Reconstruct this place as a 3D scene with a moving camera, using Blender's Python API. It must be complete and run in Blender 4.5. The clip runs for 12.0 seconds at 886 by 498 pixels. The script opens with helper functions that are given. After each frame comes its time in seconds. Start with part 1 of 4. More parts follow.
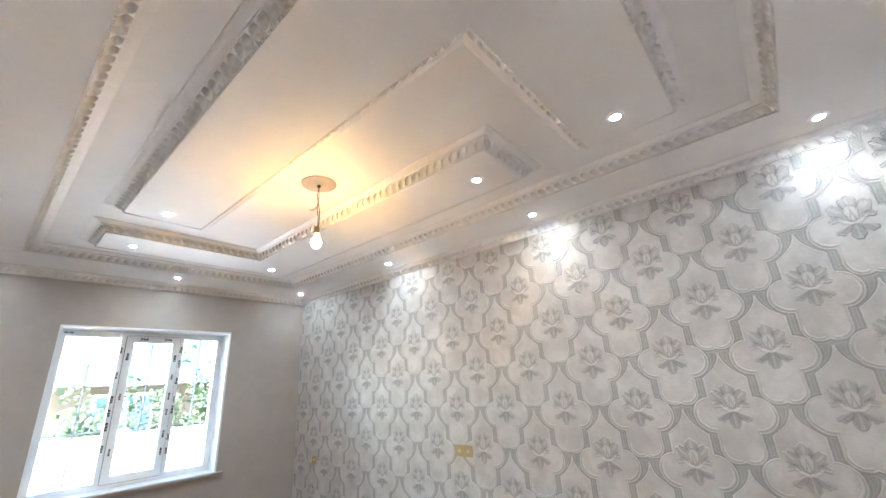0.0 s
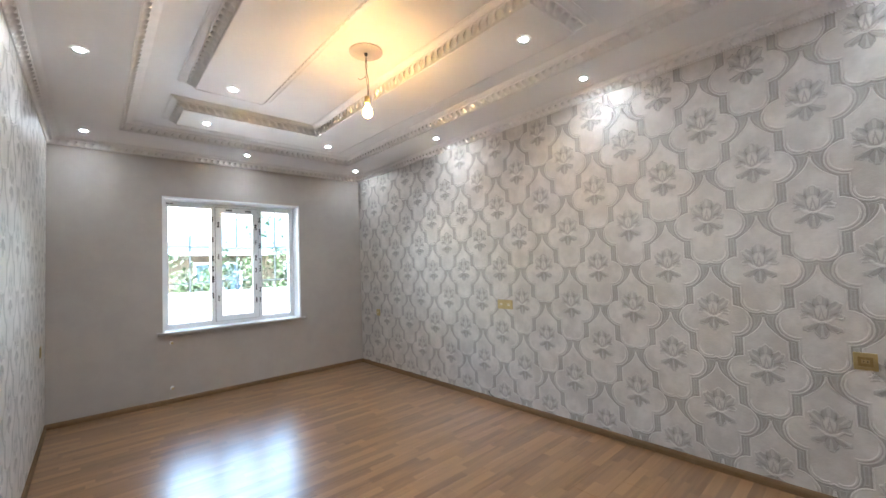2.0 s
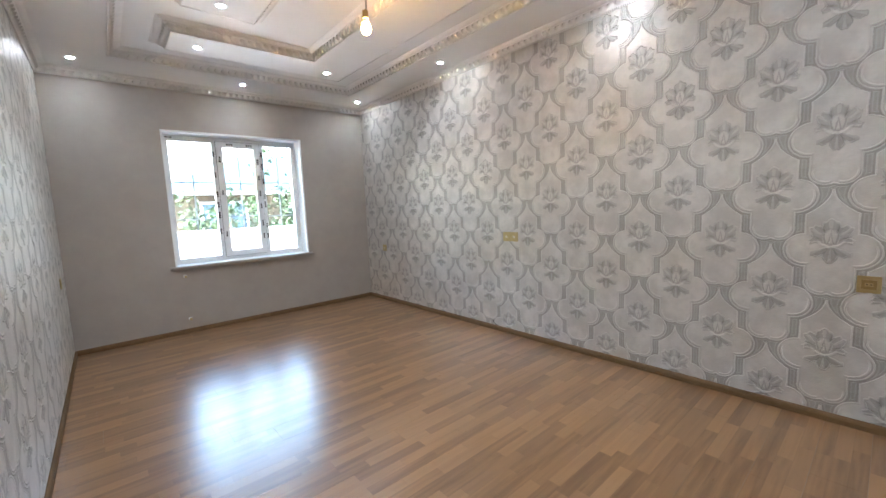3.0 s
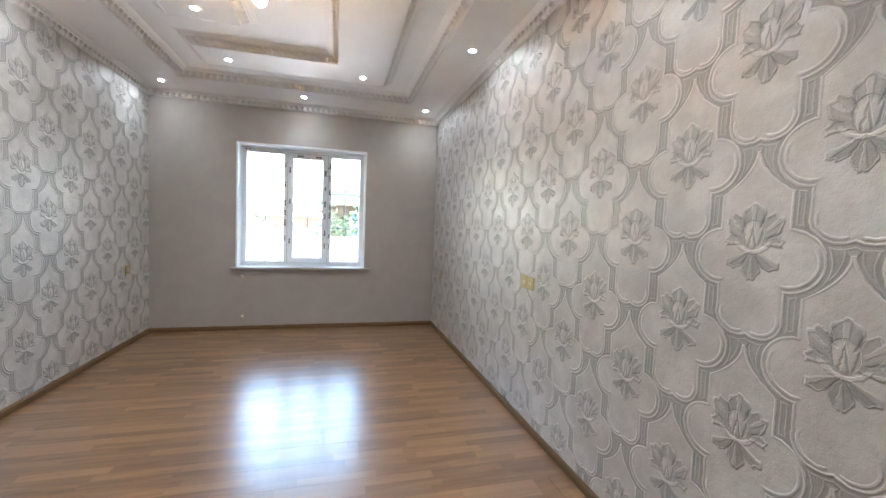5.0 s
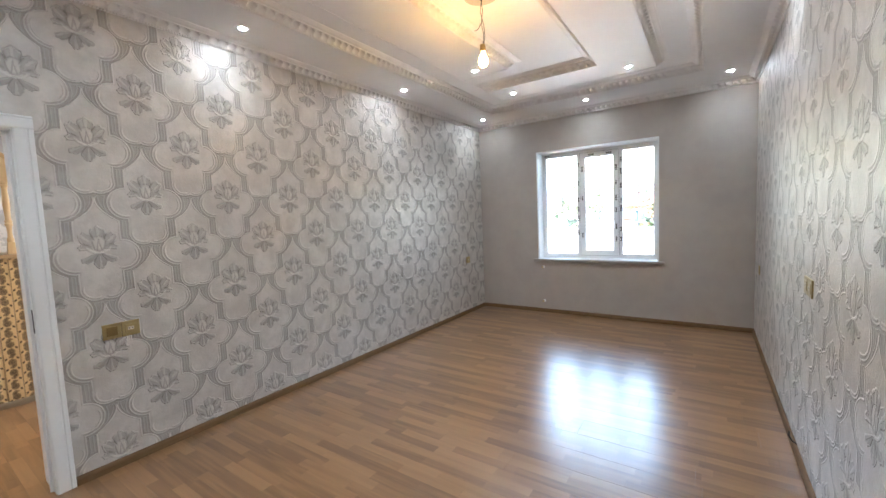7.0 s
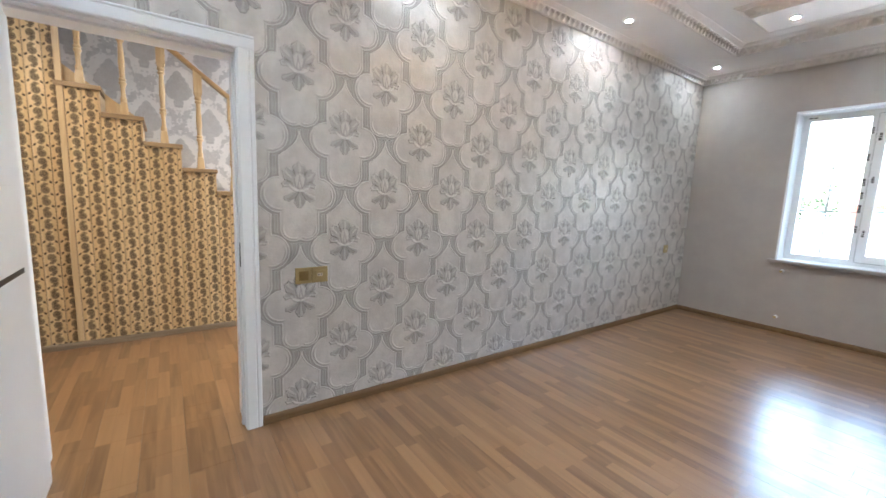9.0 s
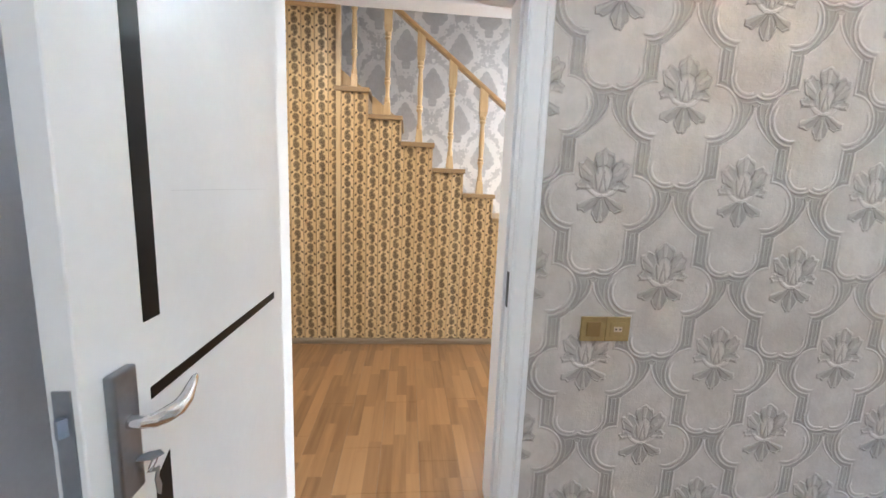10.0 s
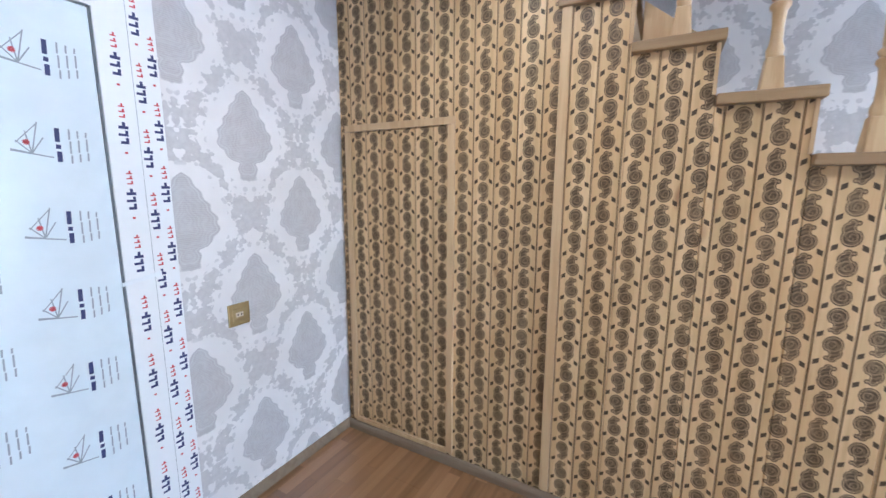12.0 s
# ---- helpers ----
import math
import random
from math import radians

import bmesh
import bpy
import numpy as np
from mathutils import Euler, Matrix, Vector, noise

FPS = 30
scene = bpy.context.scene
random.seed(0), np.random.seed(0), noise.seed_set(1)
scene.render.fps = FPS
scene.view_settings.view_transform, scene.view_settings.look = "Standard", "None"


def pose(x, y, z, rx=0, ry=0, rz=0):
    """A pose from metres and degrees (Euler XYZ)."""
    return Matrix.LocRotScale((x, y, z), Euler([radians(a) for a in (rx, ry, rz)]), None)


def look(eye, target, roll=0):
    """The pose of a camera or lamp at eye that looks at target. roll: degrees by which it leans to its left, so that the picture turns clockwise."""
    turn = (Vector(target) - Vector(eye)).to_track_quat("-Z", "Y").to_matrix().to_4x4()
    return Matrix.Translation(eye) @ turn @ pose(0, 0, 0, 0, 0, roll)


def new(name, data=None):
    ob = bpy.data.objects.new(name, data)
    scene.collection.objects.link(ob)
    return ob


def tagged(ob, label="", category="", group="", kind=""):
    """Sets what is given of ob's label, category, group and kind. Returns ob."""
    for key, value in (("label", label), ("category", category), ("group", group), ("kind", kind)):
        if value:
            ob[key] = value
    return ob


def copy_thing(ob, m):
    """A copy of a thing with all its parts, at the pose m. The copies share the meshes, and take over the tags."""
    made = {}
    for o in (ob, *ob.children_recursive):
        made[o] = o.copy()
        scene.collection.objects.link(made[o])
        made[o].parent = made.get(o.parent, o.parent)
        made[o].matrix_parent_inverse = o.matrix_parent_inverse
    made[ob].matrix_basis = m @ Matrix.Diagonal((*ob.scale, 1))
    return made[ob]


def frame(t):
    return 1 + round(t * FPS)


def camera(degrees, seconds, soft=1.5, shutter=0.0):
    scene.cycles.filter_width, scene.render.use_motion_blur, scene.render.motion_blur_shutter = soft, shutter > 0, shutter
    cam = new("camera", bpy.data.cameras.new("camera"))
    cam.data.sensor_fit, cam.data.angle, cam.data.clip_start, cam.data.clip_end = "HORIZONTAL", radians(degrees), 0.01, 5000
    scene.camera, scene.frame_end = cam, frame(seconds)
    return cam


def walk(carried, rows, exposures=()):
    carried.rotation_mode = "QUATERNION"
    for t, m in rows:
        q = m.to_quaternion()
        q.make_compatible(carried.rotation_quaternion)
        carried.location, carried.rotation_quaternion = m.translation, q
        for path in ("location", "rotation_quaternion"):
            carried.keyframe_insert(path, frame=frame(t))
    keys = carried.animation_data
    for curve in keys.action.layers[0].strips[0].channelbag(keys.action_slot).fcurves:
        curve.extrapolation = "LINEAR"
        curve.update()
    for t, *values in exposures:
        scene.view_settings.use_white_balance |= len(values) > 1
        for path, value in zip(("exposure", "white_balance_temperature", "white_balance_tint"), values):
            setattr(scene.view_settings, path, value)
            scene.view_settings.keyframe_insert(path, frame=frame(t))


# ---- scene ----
cam = camera(97.2, 12.0, shutter=0.08)
PATH = [
    (0, (0.463, 1.101, 1.622), (1.915, 2.317, 2.263), -3.5),
    (0.5, (0.472, 1.013, 1.656), (1.814, 2.226, 2.507), -3.5),
    (1, (0.433, 0.865, 1.69), (1.598, 2.162, 2.669), -1.7),
    (1.5, (0.39, 0.886, 1.621), (1.594, 2.358, 2.241), -1.3),
    (2, (0.342, 0.954, 1.443), (1.678, 2.44, 1.529), -2.1),
    (2.5, (0.24, 0.953, 1.391), (1.609, 2.398, 1.198), -2.6),
    (3, (0.352, 0.964, 1.364), (1.65, 2.47, 1.148), -2.5),
    (3.5, (0.701, 0.984, 1.39), (1.769, 2.668, 1.238), -1.9),
    (3.7, (0.847, 1.003, 1.395), (1.792, 2.762, 1.275), -1.7),
    (5.3, (2.439, 1.022, 1.399), (2.733, 2.998, 1.303), 3.1),
    (5.5, (2.588, 1.047, 1.426), (2.651, 3.044, 1.351), 3.5),
    (6, (2.851, 0.988, 1.454), (2.197, 2.877, 1.403), 1.2),
    (6.5, (3.018, 0.824, 1.459), (1.918, 2.49, 1.341), -1.7),
    (6.7, (3.043, 0.787, 1.458), (1.927, 2.435, 1.257), -2.6),
    (8.3, (2.831, 0.84, 1.552), (1.647, 2.431, 1.808), -0.0),
    (8.5, (2.688, 0.866, 1.489), (1.419, 2.412, 1.497), 0.7),
    (9, (2.292, 0.943, 1.347), (0.678, 2.092, 1.08), 2.2),
    (9.5, (1.826, 0.963, 1.335), (-0.062, 1.519, 0.981), 3.1),
    (10, (1.334, 0.888, 1.349), (-0.634, 1.072, 1.043), 2.3),
    (10.5, (0.859, 0.932, 1.34), (-1.126, 0.861, 1.102), 1.5),
    (11, (0.463, 0.916, 1.323), (-1.501, 0.624, 1.087), 0.8),
    (11.5, (0.065, 0.807, 1.382), (-1.858, 0.324, 1.125), 0.1),
    (12, (-0.323, 0.691, 1.41), (-2.048, -0.27, 1.092), 0.3),
]
walk(cam, [(t, look(eye, target, roll)) for t, eye, target, roll in PATH], [(0, 4.95, 5700, 5), (0.5, 4.57, 5850, 6), (1.0, 4.63, 5850, 7), (6.5, 4.63, 5850, 7), (8.5, 4.7, 5800, 6), (9.5, 4.98, 5600, 6), (10.2, 4.98, 5700, 6), (10.6, 4.9, 5700, 6), (11.4, 4.65, 5700, 9), (12, 4.75, 4750, 8)])

# light levels
SKY = 0.15
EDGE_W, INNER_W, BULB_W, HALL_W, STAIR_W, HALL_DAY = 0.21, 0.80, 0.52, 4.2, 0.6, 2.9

# ---- world, sun, exposure ----
world = bpy.data.worlds.new("sky")
scene.world = world
world.use_nodes = True
wn = world.node_tree
sky = wn.nodes.new("ShaderNodeTexSky")
sky.sky_type = "NISHITA"
sky.sun_disc = False
sky.sun_elevation, sky.sun_rotation = radians(55), radians(260)
sky.air_density, sky.dust_density = 1.6, 3.0
wn.links.new(sky.outputs[0], wn.nodes["Background"].inputs[0])
wn.nodes["Background"].inputs[1].default_value = SKY

sun = new("sun", bpy.data.lights.new("sun", "SUN"))
sun.data.energy, sun.data.angle, sun.data.color = 2.3, radians(4), (1, 0.95, 0.88)
sun.matrix_world = look((-20, -3.5, 29), (0, 0, 0))


# ---- node helpers ----
class Val:
    """A socket with arithmetic."""

    def __init__(self, nt, s):
        self.nt, self.s = nt, s

    def _op(self, op, *others):
        n = self.nt.nodes.new("ShaderNodeMath")
        n.operation = op
        for i, v in enumerate((self, *others)):
            if isinstance(v, Val):
                self.nt.links.new(v.s, n.inputs[i])
            else:
                n.inputs[i].default_value = v
        return Val(self.nt, n.outputs[0])

    def _rev(self, op, v):
        n = self.nt.nodes.new("ShaderNodeMath")
        n.operation = op
        n.inputs[0].default_value = v
        self.nt.links.new(self.s, n.inputs[1])
        return Val(self.nt, n.outputs[0])

    def __add__(self, o): return self._op("ADD", o)
    def __radd__(self, o): return self._op("ADD", o)
    def __sub__(self, o): return self._op("SUBTRACT", o)
    def __rsub__(self, o): return self._rev("SUBTRACT", o)
    def __mul__(self, o): return self._op("MULTIPLY", o)
    def __rmul__(self, o): return self._op("MULTIPLY", o)
    def __truediv__(self, o): return self._op("DIVIDE", o)
    def abs(self): return self._op("ABSOLUTE")
    def fract(self): return self._op("FRACT")
    def floor(self): return self._op("FLOOR")
    def sin(self): return self._op("SINE")
    def cos(self): return self._op("COSINE")
    def sqrt(self): return self._op("SQRT")
    def pow(self, p): return self._op("POWER", p)
    def min(self, o): return self._op("MINIMUM", o)
    def max(self, o): return self._op("MAXIMUM", o)
    def gt(self, o): return self._op("GREATER_THAN", o)
    def atan2(self, o): return self._op("ARCTAN2", o)

    def step(self, a, b):
        """0 below a, 1 above b, smooth between (or the reverse when a > b)."""
        n = self.nt.nodes.new("ShaderNodeMapRange")
        n.interpolation_type = "SMOOTHSTEP"
        self.nt.links.new(self.s, n.inputs[0])
        lo, hi, p, q = (a, b, 0, 1) if a < b else (b, a, 1, 0)
        for i, v in enumerate((lo, hi, p, q)):
            n.inputs[1 + i].default_value = v
        return Val(self.nt, n.outputs[0])


class Mat:
    """A Principled material under construction."""

    def __init__(self, name, rough=0.5, metal=0.0, spec=0.5):
        self.m = bpy.data.materials.new(name)
        self.m.use_nodes = True
        self.nt = self.m.node_tree
        self.b = self.nt.nodes["Principled BSDF"]
        self.b.inputs["Roughness"].default_value = rough
        self.b.inputs["Metallic"].default_value = metal
        self.b.inputs["Specular IOR Level"].default_value = spec
        self.geo = self.nt.nodes.new("ShaderNodeNewGeometry")
        sep = self.nt.nodes.new("ShaderNodeSeparateXYZ")
        self.nt.links.new(self.geo.outputs["Position"], sep.inputs[0])
        self.x, self.y, self.z = (Val(self.nt, o) for o in sep.outputs)

    def local(self):
        tc = self.nt.nodes.new("ShaderNodeTexCoord")
        sep = self.nt.nodes.new("ShaderNodeSeparateXYZ")
        self.nt.links.new(tc.outputs["Object"], sep.inputs[0])
        return [Val(self.nt, o) for o in sep.outputs]

    def random(self):
        n = self.nt.nodes.new("ShaderNodeObjectInfo")
        return Val(self.nt, n.outputs["Random"])

    def vec(self, a, b, c):
        n = self.nt.nodes.new("ShaderNodeCombineXYZ")
        for i, v in enumerate((a, b, c)):
            if isinstance(v, Val):
                self.nt.links.new(v.s, n.inputs[i])
            else:
                n.inputs[i].default_value = v
        return n.outputs[0]

    def noise(self, scale, detail=3, vec=None, rough=0.55):
        n = self.nt.nodes.new("ShaderNodeTexNoise")
        self.nt.links.new(vec if vec is not None else self.geo.outputs["Position"], n.inputs["Vector"])
        n.inputs["Scale"].default_value = scale
        n.inputs["Detail"].default_value = detail
        n.inputs["Roughness"].default_value = rough
        return Val(self.nt, n.outputs[0])

    def white(self, vec):
        n = self.nt.nodes.new("ShaderNodeTexWhiteNoise")
        n.noise_dimensions = "3D"
        self.nt.links.new(vec, n.inputs["Vector"])
        return Val(self.nt, n.outputs["Value"])

    def mix(self, f, a, b):
        n = self.nt.nodes.new("ShaderNodeMix")
        n.data_type = "RGBA"
        for sock, v in ((n.inputs[0], f), (n.inputs[6], a), (n.inputs[7], b)):
            if isinstance(v, Val):
                self.nt.links.new(v.s, sock)
            elif isinstance(v, tuple):
                sock.default_value = (*v, 1)
            elif isinstance(v, (int, float)):
                sock.default_value = v
            else:
                self.nt.links.new(v, sock)
        return n.outputs[2]

    def color(self, c):
        if isinstance(c, tuple):
            self.b.inputs["Base Color"].default_value = (*c, 1)
        else:
            self.nt.links.new(c, self.b.inputs["Base Color"])
        return self

    def rough(self, v):
        self.nt.links.new(v.s, self.b.inputs["Roughness"])
        return self

    def bump(self, h, strength=0.5, dist=0.01):
        n = self.nt.nodes.new("ShaderNodeBump")
        n.inputs["Strength"].default_value = strength
        n.inputs["Distance"].default_value = dist
        self.nt.links.new(h.s, n.inputs["Height"])
        self.nt.links.new(n.outputs[0], self.b.inputs["Normal"])
        return self


def plain(name, col, rough=0.5, metal=0.0, vary=0.08, scale=6.0, grain=60.0, bump=0.05):
    """A painted or cast surface: faint mottling at two scales and fine relief."""
    m = Mat(name, rough, metal)
    n = m.noise(scale, 4) * 0.65 + m.noise(grain, 2) * 0.35
    dark = tuple(c * (1 - vary) for c in col)
    lite = tuple(min(1, c * (1 + vary * 0.6)) for c in col)
    m.color(m.mix(n.step(0.3, 0.7), dark, lite))
    m.rough(n * 0.16 + (rough - 0.08))
    if bump:
        m.bump(m.noise(grain * 3, 2) + m.noise(grain * 0.4, 2) * 0.7, bump, 0.004)
    return m.m


# ---- wallpapers ----
def paper_ogee(name, y0, z0):
    """Embossed paper: light ogee medallions parted by a taupe band, an acanthus flower in each; 0.53 x 0.64 m, half drop."""
    m = Mat(name, 0.42, 0.15, 0.8)
    fine = m.noise(60, 3)
    wob = (m.noise(9, 2) - 0.5) * 0.006 + (fine - 0.5) * 0.006
    u, v = m.y - y0 + wob, m.z - z0 - wob

    def cell(du, dv):
        x = (((u + (du + 0.265)) / 0.53).fract() * 0.53 - 0.265).abs()
        y = ((v + (dv + 0.340)) / 0.64).fract() * 0.64 - 0.340
        top = (x - 0.113).max((y - 0.046).abs() - 0.106)
        k = ((y - 0.150) / 0.140).max(0).min(1)
        tip = (x - (1 - k).pow(2.0) * 0.107 - 0.006).max(0.0 - y).max(y - 0.288)
        lx, ly = x - 0.108, y + 0.062
        lobe = (lx * lx + ly * ly).sqrt() - 0.100
        low = (x - 0.109).max((y + 0.150).abs() - 0.106)
        bx, by = x - 0.036, y + 0.252
        bot = (bx * bx + by * by).sqrt() - 0.074
        d = top.min(tip).min(lobe).min(low).min(bot)
        return x, y, d, lobe, bot

    A, B = cell(0, 0), cell(0.265, 0.32)
    pick = B[2].gt(A[2])
    x, y, d, lobe, bot = (B[i] + pick * (A[i] - B[i]) for i in range(5))
    inside = d.step(0.003, -0.003)
    line = (d + 0.004).abs().step(0.005, 0.0015)
    outer = (d - 0.005).abs().step(0.004, 0.0015)
    bead = (d - 0.013).abs().step(0.004, 0.0012)
    # scrolls: a crescent under each lobe and a small pair at the foot
    low_side = y.step(-0.015, -0.060) * x.step(0.085, 0.115)
    rim = (lobe + 0.021).abs().step(0.006, 0.002) * low_side
    shade = lobe.step(-0.020, -0.010) * inside * low_side
    foot_side = y.step(-0.225, -0.262) * x.step(0.012, 0.024)
    rim2 = (bot + 0.018).abs().step(0.006, 0.002) * foot_side
    shade2 = bot.step(-0.016, -0.008) * inside * foot_side
    ry = y - 0.300
    rosette = ((x * x + ry * ry).sqrt() - 0.013).step(0.004, -0.002)
    # flower: a crown of toothed leaves, a cup of petals, a dark three-leaved foot
    fx, fy = x + (fine - 0.5) * 0.010, y - 0.002 + (m.noise(48, 2) - 0.5) * 0.010
    cy = fy + 0.014
    r = (fx * fx + cy * cy).sqrt()
    ang = fx.atan2(cy)
    lf = (ang * 3.9).cos().abs()
    env = (ang.cos().max(0) * 0.040 + 0.092) * (lf.pow(0.5) * 0.34 + 0.66)
    crown_d = r - env - (ang * 23 + r * 60).sin() * 0.004
    crown = crown_d.step(0.003, -0.003) * ang.step(1.72, 1.62)
    lip = (crown_d + 0.006).abs().step(0.006, 0.002) * crown
    vein = lf.step(0.93, 0.99) * r.step(0.05, 0.07) * crown
    split = lf.step(0.34, 0.06) * crown * r.step(0.045, 0.060)
    gx, gy = fx, fy + 0.036
    gr = (gx * gx + gy * gy).sqrt()
    ga = gx.atan2(0 - gy)
    gl = (ga * 3.0).cos().abs()
    fan_d = gr - (gl.pow(0.55) * 0.050 + 0.048 + (ga * 21 + gr * 60).sin() * 0.003)
    fan = fan_d.step(0.003, -0.003) * ga.step(1.22, 1.12)
    fan_v = gl.step(0.93, 0.99).max((fan_d + 0.005).abs().step(0.004, 0.001)) * fan * gr.step(0.018, 0.030)
    fan_s = gl.step(0.36, 0.06) * fan
    bx, by = fx / 0.036, (fy - 0.016) / 0.050
    bud = (1 - bx * bx - by * by).max(0)
    petal = (((fx - 0.016).abs() - (fy + 0.045) * 0.20).abs().step(0.006, 0.001)) * bud.step(0.05, 0.3)
    smile = ((fx * fx + (fy - 0.018) * (fy - 0.018)).sqrt() - 0.060).abs().step(0.009, 0.003) * fy.step(0.0, -0.020)
    bd = bud.step(0.0, 0.1)
    fan = fan * (1 - bd)
    crown = crown * (1 - bd)
    cloud = m.noise(5.5, 4)
    blot = m.noise(21, 3)
    weave = m.noise(170, 2)
    ground = m.mix(cloud.step(0.30, 0.70), (0.475, 0.441, 0.409), (0.621, 0.584, 0.546))
    ground = m.mix(blot.step(0.45, 0.75) * 0.35, ground, (0.427, 0.397, 0.372))
    band = m.mix(cloud.step(0.3, 0.7), (0.306, 0.280, 0.256), (0.393, 0.364, 0.336))
    band = m.mix(blot.step(0.5, 0.75) * 0.35, band, (0.436, 0.406, 0.375))
    col = m.mix(inside, band, ground)
    col = m.mix(shade.max(shade2) * 0.6, col, (0.335, 0.308, 0.283))
    col = m.mix((outer * (1 - inside)) * 0.2, col, (0.242, 0.220, 0.200))
    col = m.mix(line.max(bead * 0.25) * 0.5, col, (0.660, 0.630, 0.592))
    col = m.mix(rim.max(rim2) * 0.5, col, (0.679, 0.649, 0.611))
    col = m.mix(rosette * 0.5, col, (0.533, 0.501, 0.467))
    col = m.mix(crown * 0.72, col, m.mix(lf.step(0.2, 0.9) * (0.3 + blot * 0.8), (0.265, 0.242, 0.222), (0.420, 0.392, 0.365)))
    col = m.mix(split * 0.75, col, (0.238, 0.215, 0.196))
    col = m.mix(vein.max(lip) * 0.4, col, (0.640, 0.611, 0.574))
    col = m.mix(fan * 0.9, col, m.mix(blot, (0.242, 0.221, 0.202), (0.378, 0.350, 0.322)))
    col = m.mix(fan_v * 0.6, col, (0.504, 0.476, 0.444))
    col = m.mix(fan_s * 0.5, col, (0.170, 0.153, 0.139))
    col = m.mix(bd * 0.75, col, m.mix(bud.step(0.1, 0.7), (0.349, 0.321, 0.296), (0.563, 0.529, 0.492)))
    col = m.mix(petal * 0.5, col, (0.272, 0.248, 0.228))
    col = m.mix(smile * 0.65, col, (0.679, 0.654, 0.615))
    m.color(col)
    h = inside * 0.3 + line * 0.5 + bead * 0.2 + rim * 0.7 + rim2 * 0.6  - shade * 0.2 + rosette * 0.4 + crown * 0.6 + vein * 0.3 - split * 0.5 + lip * 0.3 + fan * 0.5 + fan_v * 0.3 - fan_s * 0.3 + bud * 0.8 - petal * 0.3 + smile * 0.5 + weave * 0.12 + fine * 0.2 + blot * 0.2
    m.bump(h, 0.9, 0.008)
    m.rough(0.47 - crown * 0.06 - line * 0.08 + (cloud - 0.5) * 0.2)
    return m.m


def paper_damask(name, axis, a0, z0):
    """White damask paper with grey medallions in a lattice of scrolled leaves; 0.53 x 0.67 m, half drop."""
    m = Mat(name, 0.5)
    fine = m.noise(42, 3)
    swirl = m.noise(17, 2)
    u = (m.x if axis == "x" else m.y) - a0
    v = m.z - z0

    def med(du, dv):
        x = (((u + (du + 0.265)) / 0.53).fract() * 0.53 - 0.265).abs()
        y = ((v + (dv + 0.335)) / 0.67).fract() * 0.67 - 0.335
        up, dn = (y / 0.180).max(0).min(1), ((0.0 - y) / 0.135).max(0).min(1)
        body = (x - (1 - up).pow(0.72) * (1 - dn.pow(2.6)) * 0.124).max(y - 0.180).max(0.0 - y - 0.135)
        ty = y + 0.125
        tail = (x * x * 1.3 + ty * ty * 0.72).sqrt() - 0.050
        return body.min(tail) - ((y * 130).sin() + (y * 47 + x * 90).sin()) * 0.0055 - (fine - 0.5) * 0.013

    d = med(0, 0).min(med(0.265, 0.335))
    medal = d.step(0.004, -0.004)
    ringm = (d + 0.016).abs().step(0.006, 0.002)
    mx = ((u / 0.53 + 0.5).fract() - 0.5).abs() * 0.53
    my = ((v / 0.67 + 0.5).fract() - 0.5) * 0.67
    warp = m.noise(15, 2, m.vec(mx, my, 0.3), 0.45) - 0.5
    f = (u * (2 * math.pi / 0.53)).cos() + (v * (2 * math.pi / 0.67)).cos() + warp * 0.55
    run = my * 19 + mx * 6
    wide = (run.sin().abs()) * 0.30 + 0.07
    scroll = m.noise(26, 2, m.vec(mx, my, 1.7), 0.5) - 0.5
    gaps = m.noise(70, 2)
    leaf = (f.abs() - wide - 0.01 + scroll * 1.5 + (fine - 0.5) * 0.5 + (gaps - 0.5) * 0.4).step(0.05, -0.05)
    bx, by = (mx / 0.047 + 0.3).fract() - 0.5, (my / 0.047).fract() - 0.5
    bead = ((bx * bx + by * by).sqrt() + warp * 0.5).step(0.26, 0.20) * (f.abs() - 0.50).abs().step(0.16, 0.06)
    leaf = leaf.max(bead * 0.7) * (1 - d.step(0.030, 0.014))
    weave = ((m.z * 900).sin() * 0.5 + 0.5) * 0.5 + m.noise(220, 1) * 0.5
    col = m.mix(m.noise(4, 3).step(0.3, 0.7), (0.68, 0.655, 0.64), (0.77, 0.745, 0.73))
    col = m.mix(leaf * (0.28 + fine * 0.60), col, (0.375, 0.360, 0.365))
    veins = (d * 330 + (fine - 0.5) * 5).sin() * 0.5 + 0.5
    col = m.mix(medal, col, m.mix(weave, (0.39, 0.372, 0.372), (0.51, 0.492, 0.49)))
    col = m.mix(medal * (ringm * 0.35 + veins * 0.25 + swirl.step(0.4, 0.65) * 0.3), col, (0.56, 0.55, 0.55))
    m.color(col)
    m.rough(0.52 - medal * 0.2)
    m.bump(medal * 0.6 + leaf * 0.5 + weave * 0.15 + veins * medal * 0.2, 0.5, 0.003)
    return m.m


